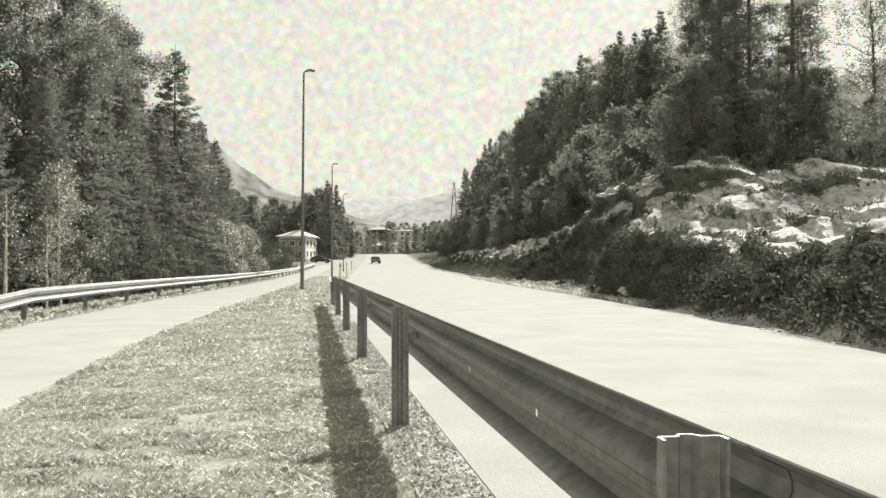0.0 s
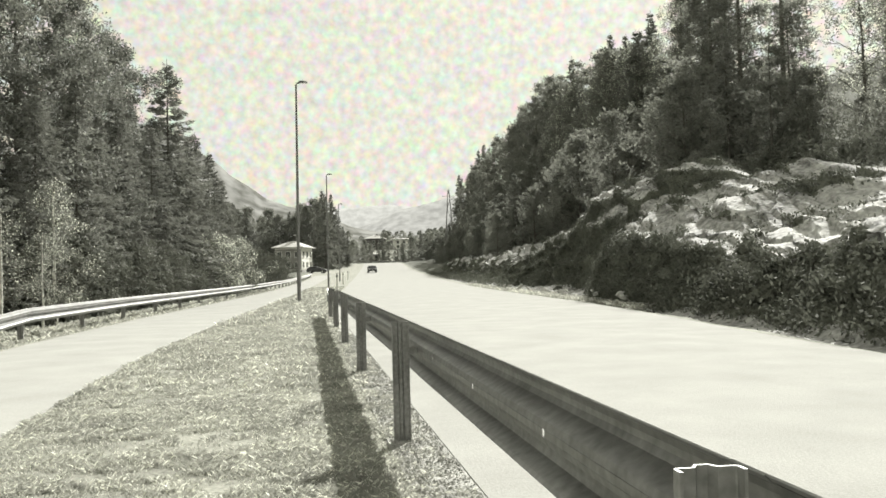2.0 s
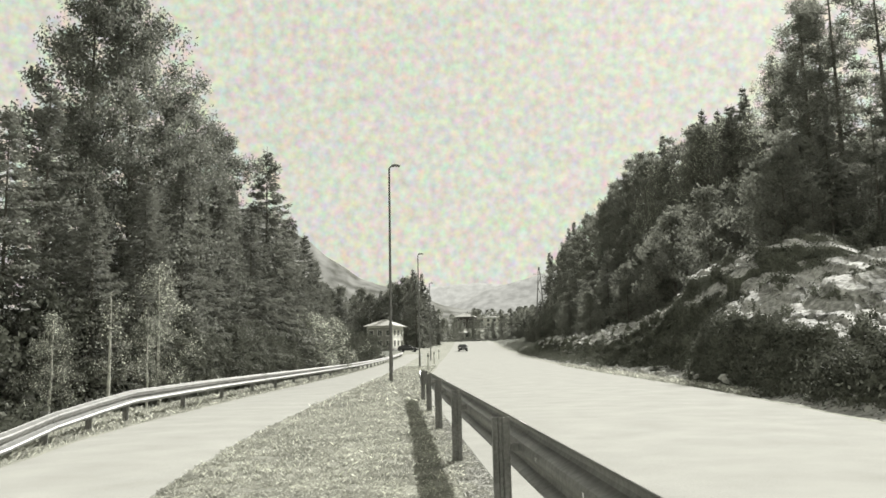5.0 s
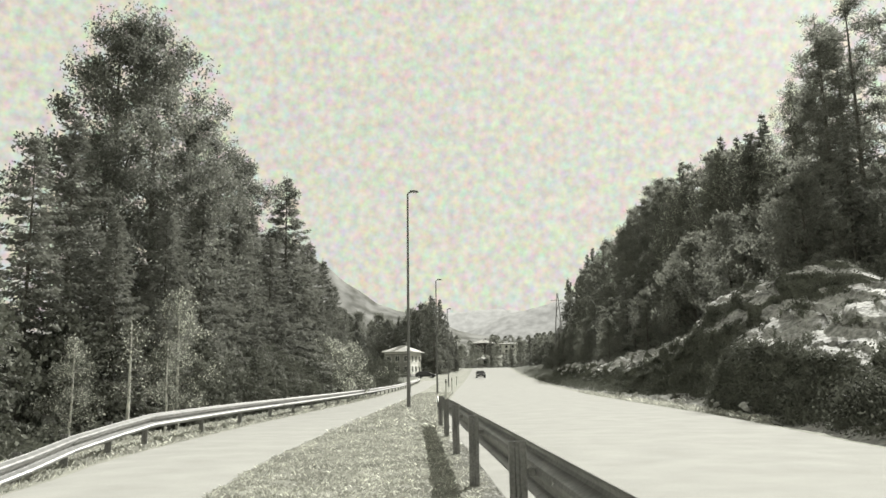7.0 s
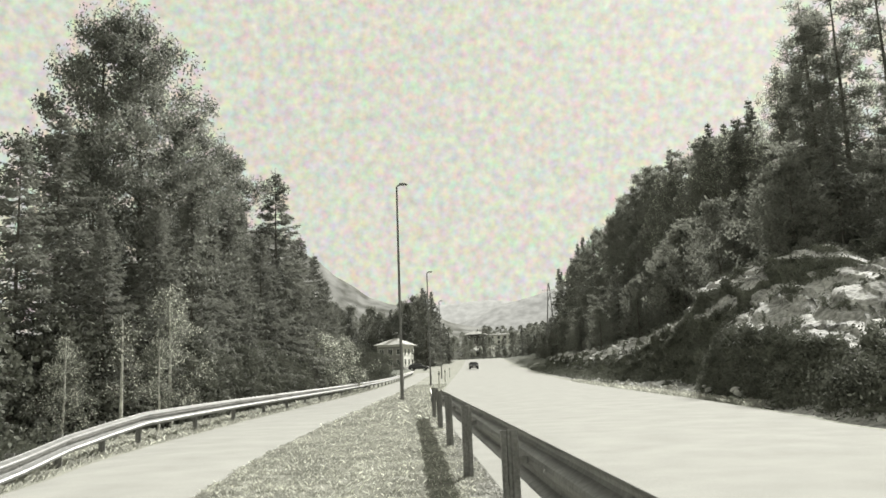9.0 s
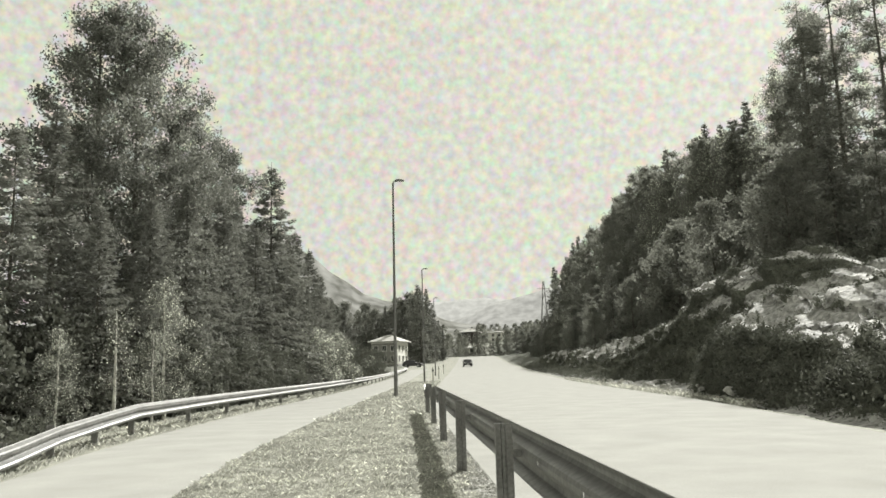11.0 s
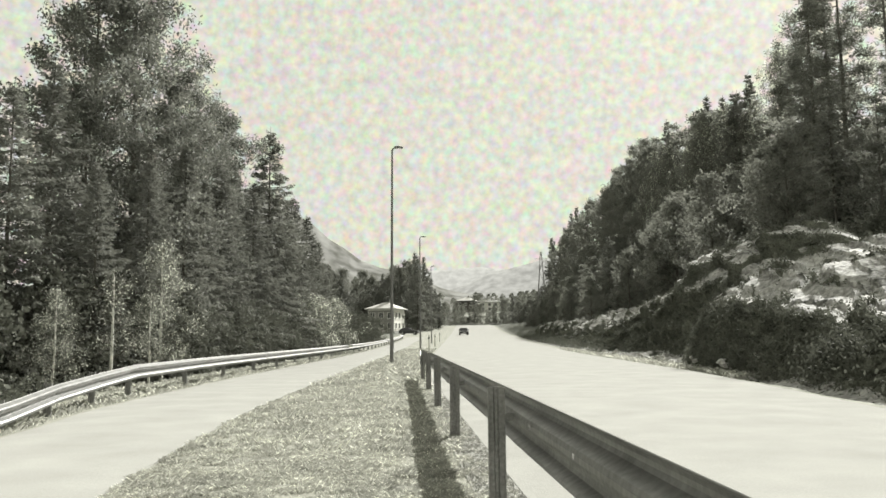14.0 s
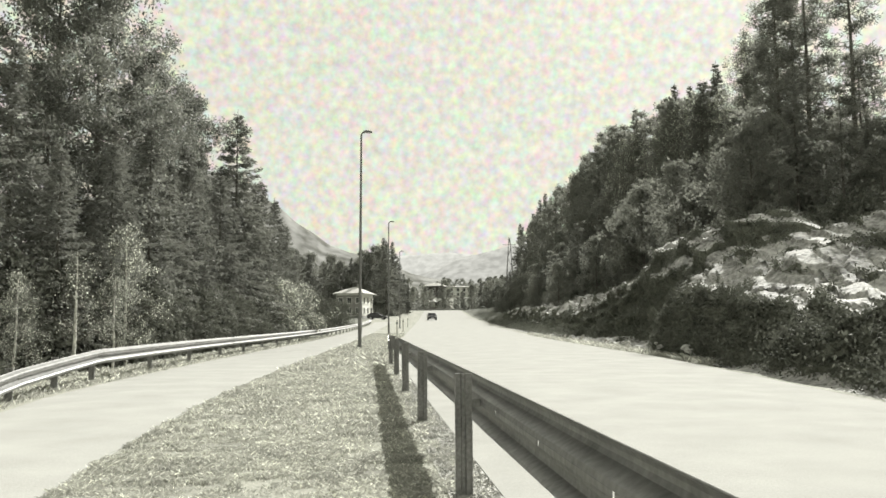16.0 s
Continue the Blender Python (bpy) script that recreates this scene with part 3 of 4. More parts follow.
def broadleaf(name, seed, h, spread, n_leaf, size, leaf, bark, low=0.12, droop=0.25, label="", category="tree", group=""):
    """Tapered trunk, ascending limbs that fork, and leaf clumps hanging round the twigs."""
    rng = np.random.default_rng(seed)
    tree = thing(name, label, category, group)
    tl = trunk_line(rng, h * 0.96)
    r0 = 0.011 * h + 0.02
    chunks = [tube_arrays(tl, np.linspace(r0, 0.012, len(tl)), 8)]
    tips = []
    n_limb = int(15 + h * 1.3)
    for k in range(n_limb):
        u = low + (0.97 - low) * (k + rng.uniform(0, 0.9)) / n_limb
        i = u * (len(tl) - 1)
        b = tl[int(i)] + (tl[min(int(i) + 1, len(tl) - 1)] - tl[int(i)]) * (i - int(i))
        w = k * 2.4 + rng.uniform(-0.5, 0.5)
        reach = spread * (math.sin(math.pi * min(1, 0.22 + 0.80 * u)) ** 0.8 + 0.10) * rng.uniform(0.65, 1.12)
        up = reach * rng.uniform(0.35, 0.95)
        q = np.linspace(0, 1, 6)[:, None]
        way = np.array([math.cos(w), math.sin(w), 0.0])
        L = b + way * reach * q + np.array([0, 0, 1.0]) * (up * q - droop * reach * q ** 2.5)
        L[1:] += rng.normal(0, 0.05 * reach, (5, 3))
        chunks.append(tube_arrays(L, np.linspace(r0 * 0.38 * (1.1 - u), 0.006, 6), 5))
        for s in range(7):
            at = L[rng.integers(1, 6)]
            off = np.clip(rng.normal(0, 1, 3), -1.5, 1.5) * (0.22 * reach + 0.10)
            off[2] = off[2] * 0.7
            tips.append(at + off)
            if s < 3:
                chunks.append(tube_arrays([at, at + off * 0.5 + (0, 0, 0.04), at + off], [0.012, 0.008, 0.004], 4))
        tips.append(L[-1])
    tips = np.array(tips)
    part("trunk", raw("trunk", *chunks[0], bark, True), tree)
    V, Fc = joined(chunks[1:])
    part("branchwork", raw("branchwork", V, Fc, BARK, True), tree)
    keep = rng.uniform(0, 1, len(tips)) > 0.12
    tips = tips[keep]
    pick = rng.integers(0, len(tips), n_leaf)
    wide = (0.085 * spread + 0.10) * rng.uniform(0.5, 1.35, len(tips))[pick][:, None]
    C = tips[pick] + unit(rng.normal(0, 1, (n_leaf, 3))) * rng.uniform(0, 1, (n_leaf, 1)) ** 0.5 * wide * 1.55
    C[:, 2] -= np.abs(rng.normal(0, droop * 0.9, n_leaf)) * wide[:, 0]
    C[:, 2] = np.maximum(C[:, 2], 0.15)
    U = unit(rng.normal(0, 1, (n_leaf, 3)) + (0, 0, -0.5 * droop * 4)) * (size * rng.uniform(0.55, 1.3, (n_leaf, 1)))
    Wd = unit(np.cross(U, rng.normal(0, 1, (n_leaf, 3)))) * (size * rng.uniform(0.35, 0.7, (n_leaf, 1)))
    part("crown", raw("crown", *leaf_arrays(C, U, Wd), leaf), tree)
    return tree


def spruce(name, seed, h, spread, n_leaf, size, leaf, label="", group="", low=0.03, thin=0.0):
    """Straight trunk with whorls of drooping branches that shorten to a spire."""
    rng = np.random.default_rng(seed)
    tree = thing(name, label, "tree", group)
    tl = trunk_line(rng, h, 0.008)
    chunks = [tube_arrays(tl, np.linspace(0.010 * h + 0.02, 0.01, len(tl)), 8)]
    z, base, tip, wt = low * h + 0.3, [], [], []
    while z < h * 0.985:
        u = z / h
        reach = spread * (1 - u) ** 0.82 * (0.94 + 0.12 * math.sin(z * 2.1)) + 0.10
        for k in range(rng.integers(6, 9)):
            if rng.uniform() < thin:
                continue
            w = rng.uniform(0, 2 * math.pi)
            r = reach * rng.uniform(0.68, 1.13)
            a = np.array([0, 0, z + rng.uniform(-0.12, 0.12)])
            b = a + (math.cos(w) * r, math.sin(w) * r, r * (-0.42 + 0.75 * u) + rng.uniform(-0.1, 0.1))
            base.append(a), tip.append(b), wt.append(r ** 1.25 + 0.05)
            mid = a * 0.5 + b * 0.5 + (0, 0, -0.06 * r)
            chunks.append(tube_arrays([a, mid, b + (0, 0, 0.05 * r)], [0.022 * (1.2 - u), 0.014, 0.005], 4))
        z += 0.30 + 0.22 * (1 - u)
    base, tip, wt = np.array(base), np.array(tip), np.array(wt)
    V, Fc = joined(chunks)
    part("trunk", raw("trunk", V, Fc, BARK, True), tree)
    pick = rng.choice(len(base), n_leaf, p=wt / wt.sum())
    q = rng.uniform(0.04, 1, n_leaf)[:, None] ** 0.65
    A, B = base[pick], tip[pick]
    r = np.linalg.norm(B - A, axis=1, keepdims=True)
    along = unit(B - A)
    side = unit(np.cross(along, np.tile((0, 0, 1.0), (n_leaf, 1))))
    off = rng.normal(0, 1, (n_leaf, 1)) * (0.17 * r * (1.15 - q) + 0.04)
    C = A + (B - A) * q + side * off + np.array([0, 0, 1.0]) * (-0.1 * r * q * (1 - q) - np.abs(rng.normal(0, 0.10, (n_leaf, 1))) - 0.1 * np.abs(off))
    U = unit(along * 0.8 + side * np.sign(off) * 0.7 + rng.normal(0, 0.3, (n_leaf, 3)) + (0, 0, -0.35)) * (size * rng.uniform(0.7, 1.5, (n_leaf, 1)))
    Wd = unit(np.cross(U, rng.normal(0, 1, (n_leaf, 3)))) * (size * 0.34)
    part("crown", raw("crown", *leaf_arrays(C, U, Wd), leaf), tree)
    return tree


def pine(name, seed, h, spread, n_leaf, size, leaf, label="", group="", bare=0.4):
    """Tall bare trunk; an open crown of level limbs with tufts of needles."""
    rng = np.random.default_rng(seed)
    tree = thing(name, label, "tree", group)
    tl = trunk_line(rng, h, 0.012, 11)
    chunks = [tube_arrays(tl, np.linspace(0.011 * h, 0.02, len(tl)), 8)]
    tufts = []
    n_limb = int(h * 2.3)
    for k in range(n_limb):
        u = bare + (0.99 - bare) * (k / n_limb)
        i = u * (len(tl) - 1)
        b = tl[int(i)] + (tl[min(int(i) + 1, len(tl) - 1)] - tl[int(i)]) * (i - int(i))
        w = rng.uniform(0, 2 * math.pi)
        r = spread * (1.05 - u) ** 0.55 * rng.uniform(0.4, 1.15) * (0.75 if u < bare + 0.12 else 1.0) + 0.2
        e = b + (math.cos(w) * r, math.sin(w) * r, r * rng.uniform(-0.12, 0.4))
        m = (b + e) / 2 + (0, 0, -0.05 * r)
        chunks.append(tube_arrays([b, m, e], [0.04 * (1.2 - u), 0.024, 0.008], 5))
        for s in range(int(3 + 3.2 * r)):
            tufts.append(m + (e - m) * rng.uniform(-0.3, 1.08) + rng.normal(0, 0.14 * r + 0.07, 3) * (1, 1, 0.5))
    V, Fc = joined(chunks)
    part("trunk", raw("trunk", V, Fc, BARK, True), tree)
    tufts = np.array(tufts)
    pick = rng.integers(0, len(tufts), n_leaf)
    C = tufts[pick] + rng.normal(0, 1, (n_leaf, 3)) * (0.24, 0.24, 0.15)
    U = unit(C - tufts[pick] + rng.normal(0, 0.12, (n_leaf, 3)) + (0, 0, 0.06)) * (size * rng.uniform(0.7, 1.4, (n_leaf, 1)))
    Wd = unit(np.cross(U, rng.normal(0, 1, (n_leaf, 3)))) * (size * 0.28)
    part("crown", raw("crown", *leaf_arrays(C, U, Wd), leaf), tree)
    return tree


def put(proto, x, y, s=1.0, turn=0.0, first=False, sink=0.1, sz=None):
    m = pose(x, y, float(ground_z(x, y)) - sink, 0, 0, turn) @ Matrix.Diagonal((s, s, sz or s, 1))
    if first:
        proto.matrix_basis = m
        return proto
    return copy_thing(proto, m)


LEFT, HILL = "trees behind the side path", "trees on the rocky hill"
tall_birch = broadleaf("birch_tree", 1, 15.0, 2.9, 40000, 0.062, LEAF_TALL, BARK, 0.08, 0.3, "tall dense birch with sun glints painted on its leaves", group=LEFT)
put(tall_birch, -13.0, 29.4, 1.07, 150, True)
put(tall_birch, -12.4, 44.8, 0.93, 20)
put(tall_birch, -12.4, 31.5, 1.03, 75)
put(tall_birch, -12.0, 35.4, 0.87, 130)
put(tall_birch, -12.6, 40.0, 0.84, 250)
put(tall_birch, -12.5, 27.6, 0.66, 20)
fir = spruce("spruce_tree", 2, 13.2, 3.4, 15000, 0.115, NEEDLE, "dark green spruce with drooping branches", LEFT)
put(fir, -10.3, 46.4, 1.05, 0, True)
for x, y, s, a in ((-11.6, 43.0, 0.80, 40), (-9.9, 50.0, 0.74, 200), (-10.6, 55.5, 0.82, 80), (-10.9, 62.5, 0.80, 300), (-11.3, 70.5, 0.72, 20), (-11.6, 79.0, 0.62, 50), (-13.8, 52.5, 0.85, 140),
                   (-12.2, 24.5, 0.74, 60), (-12.0, 21.9, 0.62, 30), (-11.8, 19.6, 0.40, 190), (-15.5, 44.0, 0.90, 100), (-9.6, 54.0, 0.52, 10), (-13.0, 66.0, 0.78, 77),
                   (-10.3, 36.5, 0.70, 88), (-10.0, 30.6, 0.66, 170), (-9.9, 26.6, 0.55, 260), (-9.8, 40.6, 0.66, 15), (-9.9, 59.0, 0.55, 111), (-14.0, 88.0, 0.62, 5),
                   (-10.2, 33.6, 0.60, 5), (-10.4, 23.8, 0.50, 95), (-10.1, 67.0, 0.5, 60), (-10.2, 48.8, 0.66, 33), (-10.6, 28.6, 0.62, 140), (-10.4, 38.6, 0.62, 210), (-9.9, 44.0, 0.56, 310)):
    put(fir, x, y, s, a)
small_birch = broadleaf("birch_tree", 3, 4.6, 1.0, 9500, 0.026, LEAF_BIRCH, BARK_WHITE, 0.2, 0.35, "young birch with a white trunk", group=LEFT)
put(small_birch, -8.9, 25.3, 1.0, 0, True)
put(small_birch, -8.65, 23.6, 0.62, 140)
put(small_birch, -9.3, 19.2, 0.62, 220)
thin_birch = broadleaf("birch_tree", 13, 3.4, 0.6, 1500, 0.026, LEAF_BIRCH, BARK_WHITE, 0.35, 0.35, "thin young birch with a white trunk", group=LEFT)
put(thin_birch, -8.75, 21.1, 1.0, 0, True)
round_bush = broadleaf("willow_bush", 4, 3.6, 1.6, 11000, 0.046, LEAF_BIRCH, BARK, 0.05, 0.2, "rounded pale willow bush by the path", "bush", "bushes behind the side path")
put(round_bush, -8.9, 51.5, 1.15, 0, True)
put(round_bush, -7.9, 55.5, 0.92, 130)
edge_bush = broadleaf("alder_bush", 5, 2.4, 1.3, 6000, 0.06, SHRUB, BARK, 0.05, 0.15, "low dark alder bush under the trees", "bush", "bushes behind the side path")
put(edge_bush, -9.2, 13.0, 1.0, 0, True)
for k, (x, y, s) in enumerate(((-9.6, 11.0, 1.1), (-9.4, 25.8, 1.0), (-9.3, 28.8, 1.15), (-9.3, 31.8, 1.0), (-9.4, 35.0, 1.2), (-9.4, 38.5, 1.0), (-9.3, 43.0, 1.1), (-9.4, 47.0, 1.2), (-9.6, 57.0, 1.3), (-9.5, 62.0, 1.2), (-9.8, 68.0, 1.4), (-9.8, 76.0, 1.5), (-10.4, 88.0, 1.5), (-10.6, 102.0, 1.5), (-11.0, 118.0, 1.6), (-10.6, 16.0, 1.3), (-10.8, 22.5, 1.4))):
    put(edge_bush, x, y, s, 50 * k)

# the hill beyond the road
hill_pine = pine("pine_tree", 6, 17.5, 2.6, 7500, 0.12, NEEDLE_PINE, "tall pine with a bare trunk on the hill", HILL, 0.3)
hill_pine_2 = pine("pine_tree", 7, 14.0, 3.0, 7000, 0.16, NEEDLE_PINE, "open-crowned pine on the hill", HILL, 0.2)
hill_fir = spruce("spruce_tree", 8, 12.0, 3.0, 6500, 0.17, NEEDLE, "slim dark spruce on the hill", HILL)
hill_birch = broadleaf("birch_tree", 9, 10.0, 2.6, 6500, 0.12, LEAF_DARK, BARK, 0.06, 0.25, "leafy birch on the hill", group=HILL)
hill_bush = broadleaf("alder_bush", 10, 2.8, 1.6, 2400, 0.09, SHRUB, BARK, 0.05, 0.12, "dark shrub growing on the rock cutting", "bush", "shrubs on the rock")
TALL = {hill_pine: 17.5, hill_pine_2: 14.0, hill_fir: 12.0, hill_birch: 10.0, hill_bush: 2.8}
firsts = set()


def on_hill(proto, x, y, top, turn):
    """A tree whose tip stands at the height `top`."""
    s = max(0.25, (top - float(ground_z(x, y)) + 0.25) / TALL[proto])
    w = min(s, 0.55 + 0.5 * s)
    m = pose(x, y, float(ground_z(x, y)) - 0.25, 0, 0, turn) @ Matrix.Diagonal((w, w, s, 1))
    if proto in firsts:
        copy_thing(proto, m)
    else:
        proto.matrix_basis = m
    firsts.add(proto)


def crest(y):
    """Height of the hill's skyline of tree tips, for trees 30 m from the middle of the valley."""
    return float(np.interp(y, [20, 40, 47, 53, 59, 64, 69, 72, 77, 86, 96, 104, 118, 124, 130, 138, 171, 207, 278], [13, 16, 18, 24, 28.3, 30.5, 30, 26.5, 26, 27.5, 28.6, 28.8, 29.2, 29.6, 29.0, 27.6, 26.6, 25, 24]))


for x, y, s in ((29.5, 64.0, 0.98), (30, 60.0, 0.96), (31, 67.5, 0.92), (31, 55.5, 1.0)):
    on_hill(hill_pine, x, y, crest(y) * s * x / 30, 37 * x)
aspen = broadleaf("aspen_tree", 12, 14.0, 2.6, 6500, 0.085, LEAF_BIRCH, BARK, 0.25, 0.2, "thin sunlit aspen with painted glints on the hill", group=HILL)
TALL[aspen] = 14.0
for x, y, top in ((30, 45, 19.5), (31, 41, 20), (29, 38, 18.5), (31, 35, 19), (28, 33, 17), (33, 47, 20.5)):
    on_hill(aspen, x, y, top, 40 * y)
wood = np.random.default_rng(21)
y = 91.0
while y < 282:
    x = 38 + wood.uniform(-1.9, 1.9)
    proto = (hill_fir, hill_pine_2, hill_fir, hill_birch)[wood.integers(0, 4)]
    if 148 < y < 168:
        proto = hill_pine_2
    dark_share = 0.9 if y < 147 else 1.0             # light thin crowns overtop the darker ones here
    on_hill(proto, x, y, (crest(y * 30 / x) - 1.1) * x / 30 * dark_share * wood.uniform(0.90, 1.01) + 1.1, wood.uniform(0, 360))
    if dark_share < 1:
        on_hill(aspen, x + wood.uniform(-1.5, 0.5), y + 1.2, (crest(y * 30 / x) - 1.1) * x / 30 * wood.uniform(0.92, 1.02) + 1.1, wood.uniform(0, 360))
    y += wood.uniform(2.1, 4.2) * (1 if y < 190 else 1.8)
# the wood between: lower towards the rock
for k in range(150):
    y = 14 + 210 * wood.uniform() ** 1.25
    x0 = float(road_right(y)) + 0.7
    d = wood.uniform(9.0, 18.5) if y < 70 else wood.uniform(5.0, 18)
    x = x0 + d
    g = float(ground_z(x, y))
    far = y * 30 / x                                   # where the line of sight meets the skyline row
    line = 1.1 + (crest(far) - 1.1) * x / 30
    top = min(g + wood.uniform(4.0, 8.5), line * wood.uniform(0.72, 0.97))
    if x > 0.55 * y:                                   # low growth only above the near end of the rock
        top = min(top, 1.1 + 0.20 * wood.uniform(0.8, 1.0) * math.hypot(x, y))
    top = min(top, (x - float(road_right(y)) - 0.8) / 0.74)
    proto = (hill_fir, hill_birch, hill_birch, hill_pine_2)[wood.integers(0, 4)]
    on_hill(proto if y > 40 else hill_birch, x, y, max(top, g + 1.6), wood.uniform(0, 360))
for k in range(70):
    y = 7 + 120 * (k + wood.uniform(0, 1)) / 70
    d = wood.uniform(0.5, 1.8) if k % 3 == 0 else wood.uniform(8.2, 11)
    x = float(road_right(y)) + 0.7 + d
    on_hill(hill_bush, x, y, float(ground_z(x, y)) + (wood.uniform(0.7, 1.3) if d < 3 else wood.uniform(1.2, 2.6)), wood.uniform(0, 360))


# low dark bushes close the edge of the wood along the top of the rock, and the roadside beyond it
for k in range(44):
    y = 15 + 44 * (k + wood.uniform(0, 1)) / 44
    x = float(road_right(y)) + 0.7 + wood.uniform(6.6, 12.5)
    cap = 1.1 + 0.185 * math.hypot(x, y) * wood.uniform(0.85, 1.0)
    g = float(ground_z(x, y))
    on_hill(hill_bush, x, y, max(g + 1.2, min(g + wood.uniform(2.2, 3.6), cap)), wood.uniform(0, 360))
for k in range(26):
    y = 50 + 95 * (k + wood.uniform(0, 1)) / 26
    x = float(road_right(y)) + wood.uniform(3.2, 4.8)
    on_hill(hill_bush, x, y, float(ground_z(x, y)) + wood.uniform(1.6, 2.6), wood.uniform(0, 360))


def fill_in(proto, x, y, top, turn):
    """A tree of full width whose tip stands at the height `top`."""
    g = float(ground_z(x, y)) - 0.25
    s = max(0.25, (top - g) / TALL[proto])
    copy_thing(proto, pose(x, y, g, 0, 0, turn) @ Matrix.Diagonal([max(s, 0.6) / proto.scale.x, max(s, 0.6) / proto.scale.y, s / proto.scale.z, 1]))


# fuller trees fill the stand of tall pines
for x, y, s in ((32.5, 57.5, 0.72), (32, 66.5, 0.95), (31.5, 70.0, 0.88), (29.5, 57.0, 0.62)):
    fill_in(hill_pine_2, x, y, crest(y) * s * x / 30, 51 * x + y)
for x, y, s in ((28.5, 58.5, 0.58), (29, 62.0, 0.62), (28.5, 65.5, 0.64), (29.5, 54.5, 0.62), (28, 51.0, 0.68), (29, 48.5, 0.74), (28, 55.5, 0.56)):
    fill_in(hill_birch if y % 2 else hill_fir, x, y, crest(y) * s * x / 30, 67 * x + y)


def scatter_leaves(name, n, region, size, material, seed, label, lift=0.35):
    """Low uncountable growth over a stretch of ground, in patches."""
    r = np.random.default_rng(seed)
    X, Y = region(r, n)
    keep = value_noise(X / 2.2, Y / 2.2, seed, 3) + r.normal(0, 0.2, len(X)) > -0.12
    X, Y = X[keep], Y[keep]
    C = np.stack([X, Y, ground_z(X, Y) + np.abs(r.normal(0, lift, len(X)))], axis=-1)
    U = unit(r.normal(0, 1, C.shape) + (0, 0, 0.5)) * (size * r.uniform(0.6, 1.5, (len(C), 1)))
    Wd = unit(np.cross(U, r.normal(0, 1, C.shape))) * (size * r.uniform(0.3, 0.6, (len(C), 1)))
    thing(name, label, "undergrowth", kind="stuff", data=raw(name, *leaf_arrays(C, U, Wd), material))


def hill_region(r, n):
    Y = 5 + 215 * r.uniform(0, 1, n) ** 1.5
    return road_right(Y) + 0.7 + r.uniform(8.8, 34, n), Y


def toe_region(r, n):
    Y = 5 + 150 * r.uniform(0, 1, n) ** 1.4
    return road_right(Y) + 0.1 + toe(Y) + np.where((Y > 28) & (Y < 50), 0.9, 0.0) + np.abs(r.normal(0, 0.9, n)), Y


def left_region(r, n):
    Y = r.uniform(4, 130, n)
    return path_left(Y) - 2.4 - np.abs(r.normal(0, 3.5, n)), Y


scatter_leaves("undergrowth", 150000, hill_region, 0.11, SHRUB, 31, "dense dark undergrowth between the hill trees", 0.8)
scatter_leaves("undergrowth", 40000, toe_region, 0.05, SHRUB, 32, "dark scrub on the foot of the rock cutting", 0.45)
scatter_leaves("undergrowth", 80000, left_region, 0.06, SHRUB, 33, "weeds and ferns behind the path's guardrail", 0.35)


# ---- grass of the verge ----
def grass(name, n, y0, y1, length, width, seed, label, lefts, rights):
    r = np.random.default_rng(seed)
    u = r.uniform(0, 1, n)
    Y = y0 + (y1 - y0) * u
    X = lefts(Y) + (rights(Y) - lefts(Y)) * r.uniform(0, 1, n)
    tuft = value_noise(X * 5.0, Y * 5.0, seed, 3)
    bald = value_noise(X * 1.3, Y * 1.3, seed + 5, 3)
    keep = tuft + 0.5 * bald + r.normal(0, 0.25, n) > -0.22
    X, Y, tuft = X[keep], Y[keep], tuft[keep]
    m = len(X)
    B = np.stack([X, Y, base_z(Y) + 0.0], axis=-1)
    h = length * r.uniform(0.4, 1.2, m) * (1 + 0.9 * np.clip(tuft, -0.5, 1))
    w = r.uniform(0, 2 * math.pi, m)
    lean = r.uniform(0.3, 1.5, m)[:, None] * np.stack([np.cos(w), np.sin(w), np.zeros(m)], axis=-1) * h[:, None]
    S = np.stack([-np.sin(w), np.cos(w), np.zeros(m)], axis=-1) * (width * r.uniform(0.6, 1.4, (m, 1)))
    up = np.stack([np.zeros(m), np.zeros(m), h], axis=-1)
    V = np.stack([B - S, B + S, B + 0.35 * lean + 0.65 * up + 0.6 * S, B + lean + 0.9 * up, ], axis=1).reshape(-1, 3)
    thing(name, label, "grass", kind="stuff", data=raw(name, V, np.arange(4 * m).reshape(m, 4), GRASS))


grass("grass", 150000, 2.6, 8.5, 0.028, 0.0025, 41, "short dry grass on the verge beside the guardrail", path_right, lambda y: rail_x(y) + 0.02)
grass("grass", 70000, 8.5, 20, 0.042, 0.005, 42, "short dry grass on the verge beside the guardrail", path_right, lambda y: rail_x(y) + 0.02)
grass("grass", 40000, 20, 75, 0.08, 0.016, 43, "short dry grass on the verge beside the guardrail", path_right, lambda y: road_left(y) - 0.1)
grass("grass", 14000, 2.6, 20, 0.028, 0.003, 44, "weeds in the gravel under the guardrail", lambda y: rail_x(y), lambda y: rail_x(y) + 0.2)
grass("grass", 26000, 6, 70, 0.09, 0.007, 45, "rough grass under the path's guardrail", lambda y: path_left(y) - 1.6, lambda y: path_left(y) - 0.1)
grass("grass", 11000, 22, 70, 0.13, 0.008, 46, "rough grass along the foot of the rock", lambda y: road_right(y) + 0.1, lambda y: road_right(y) + 1.0)


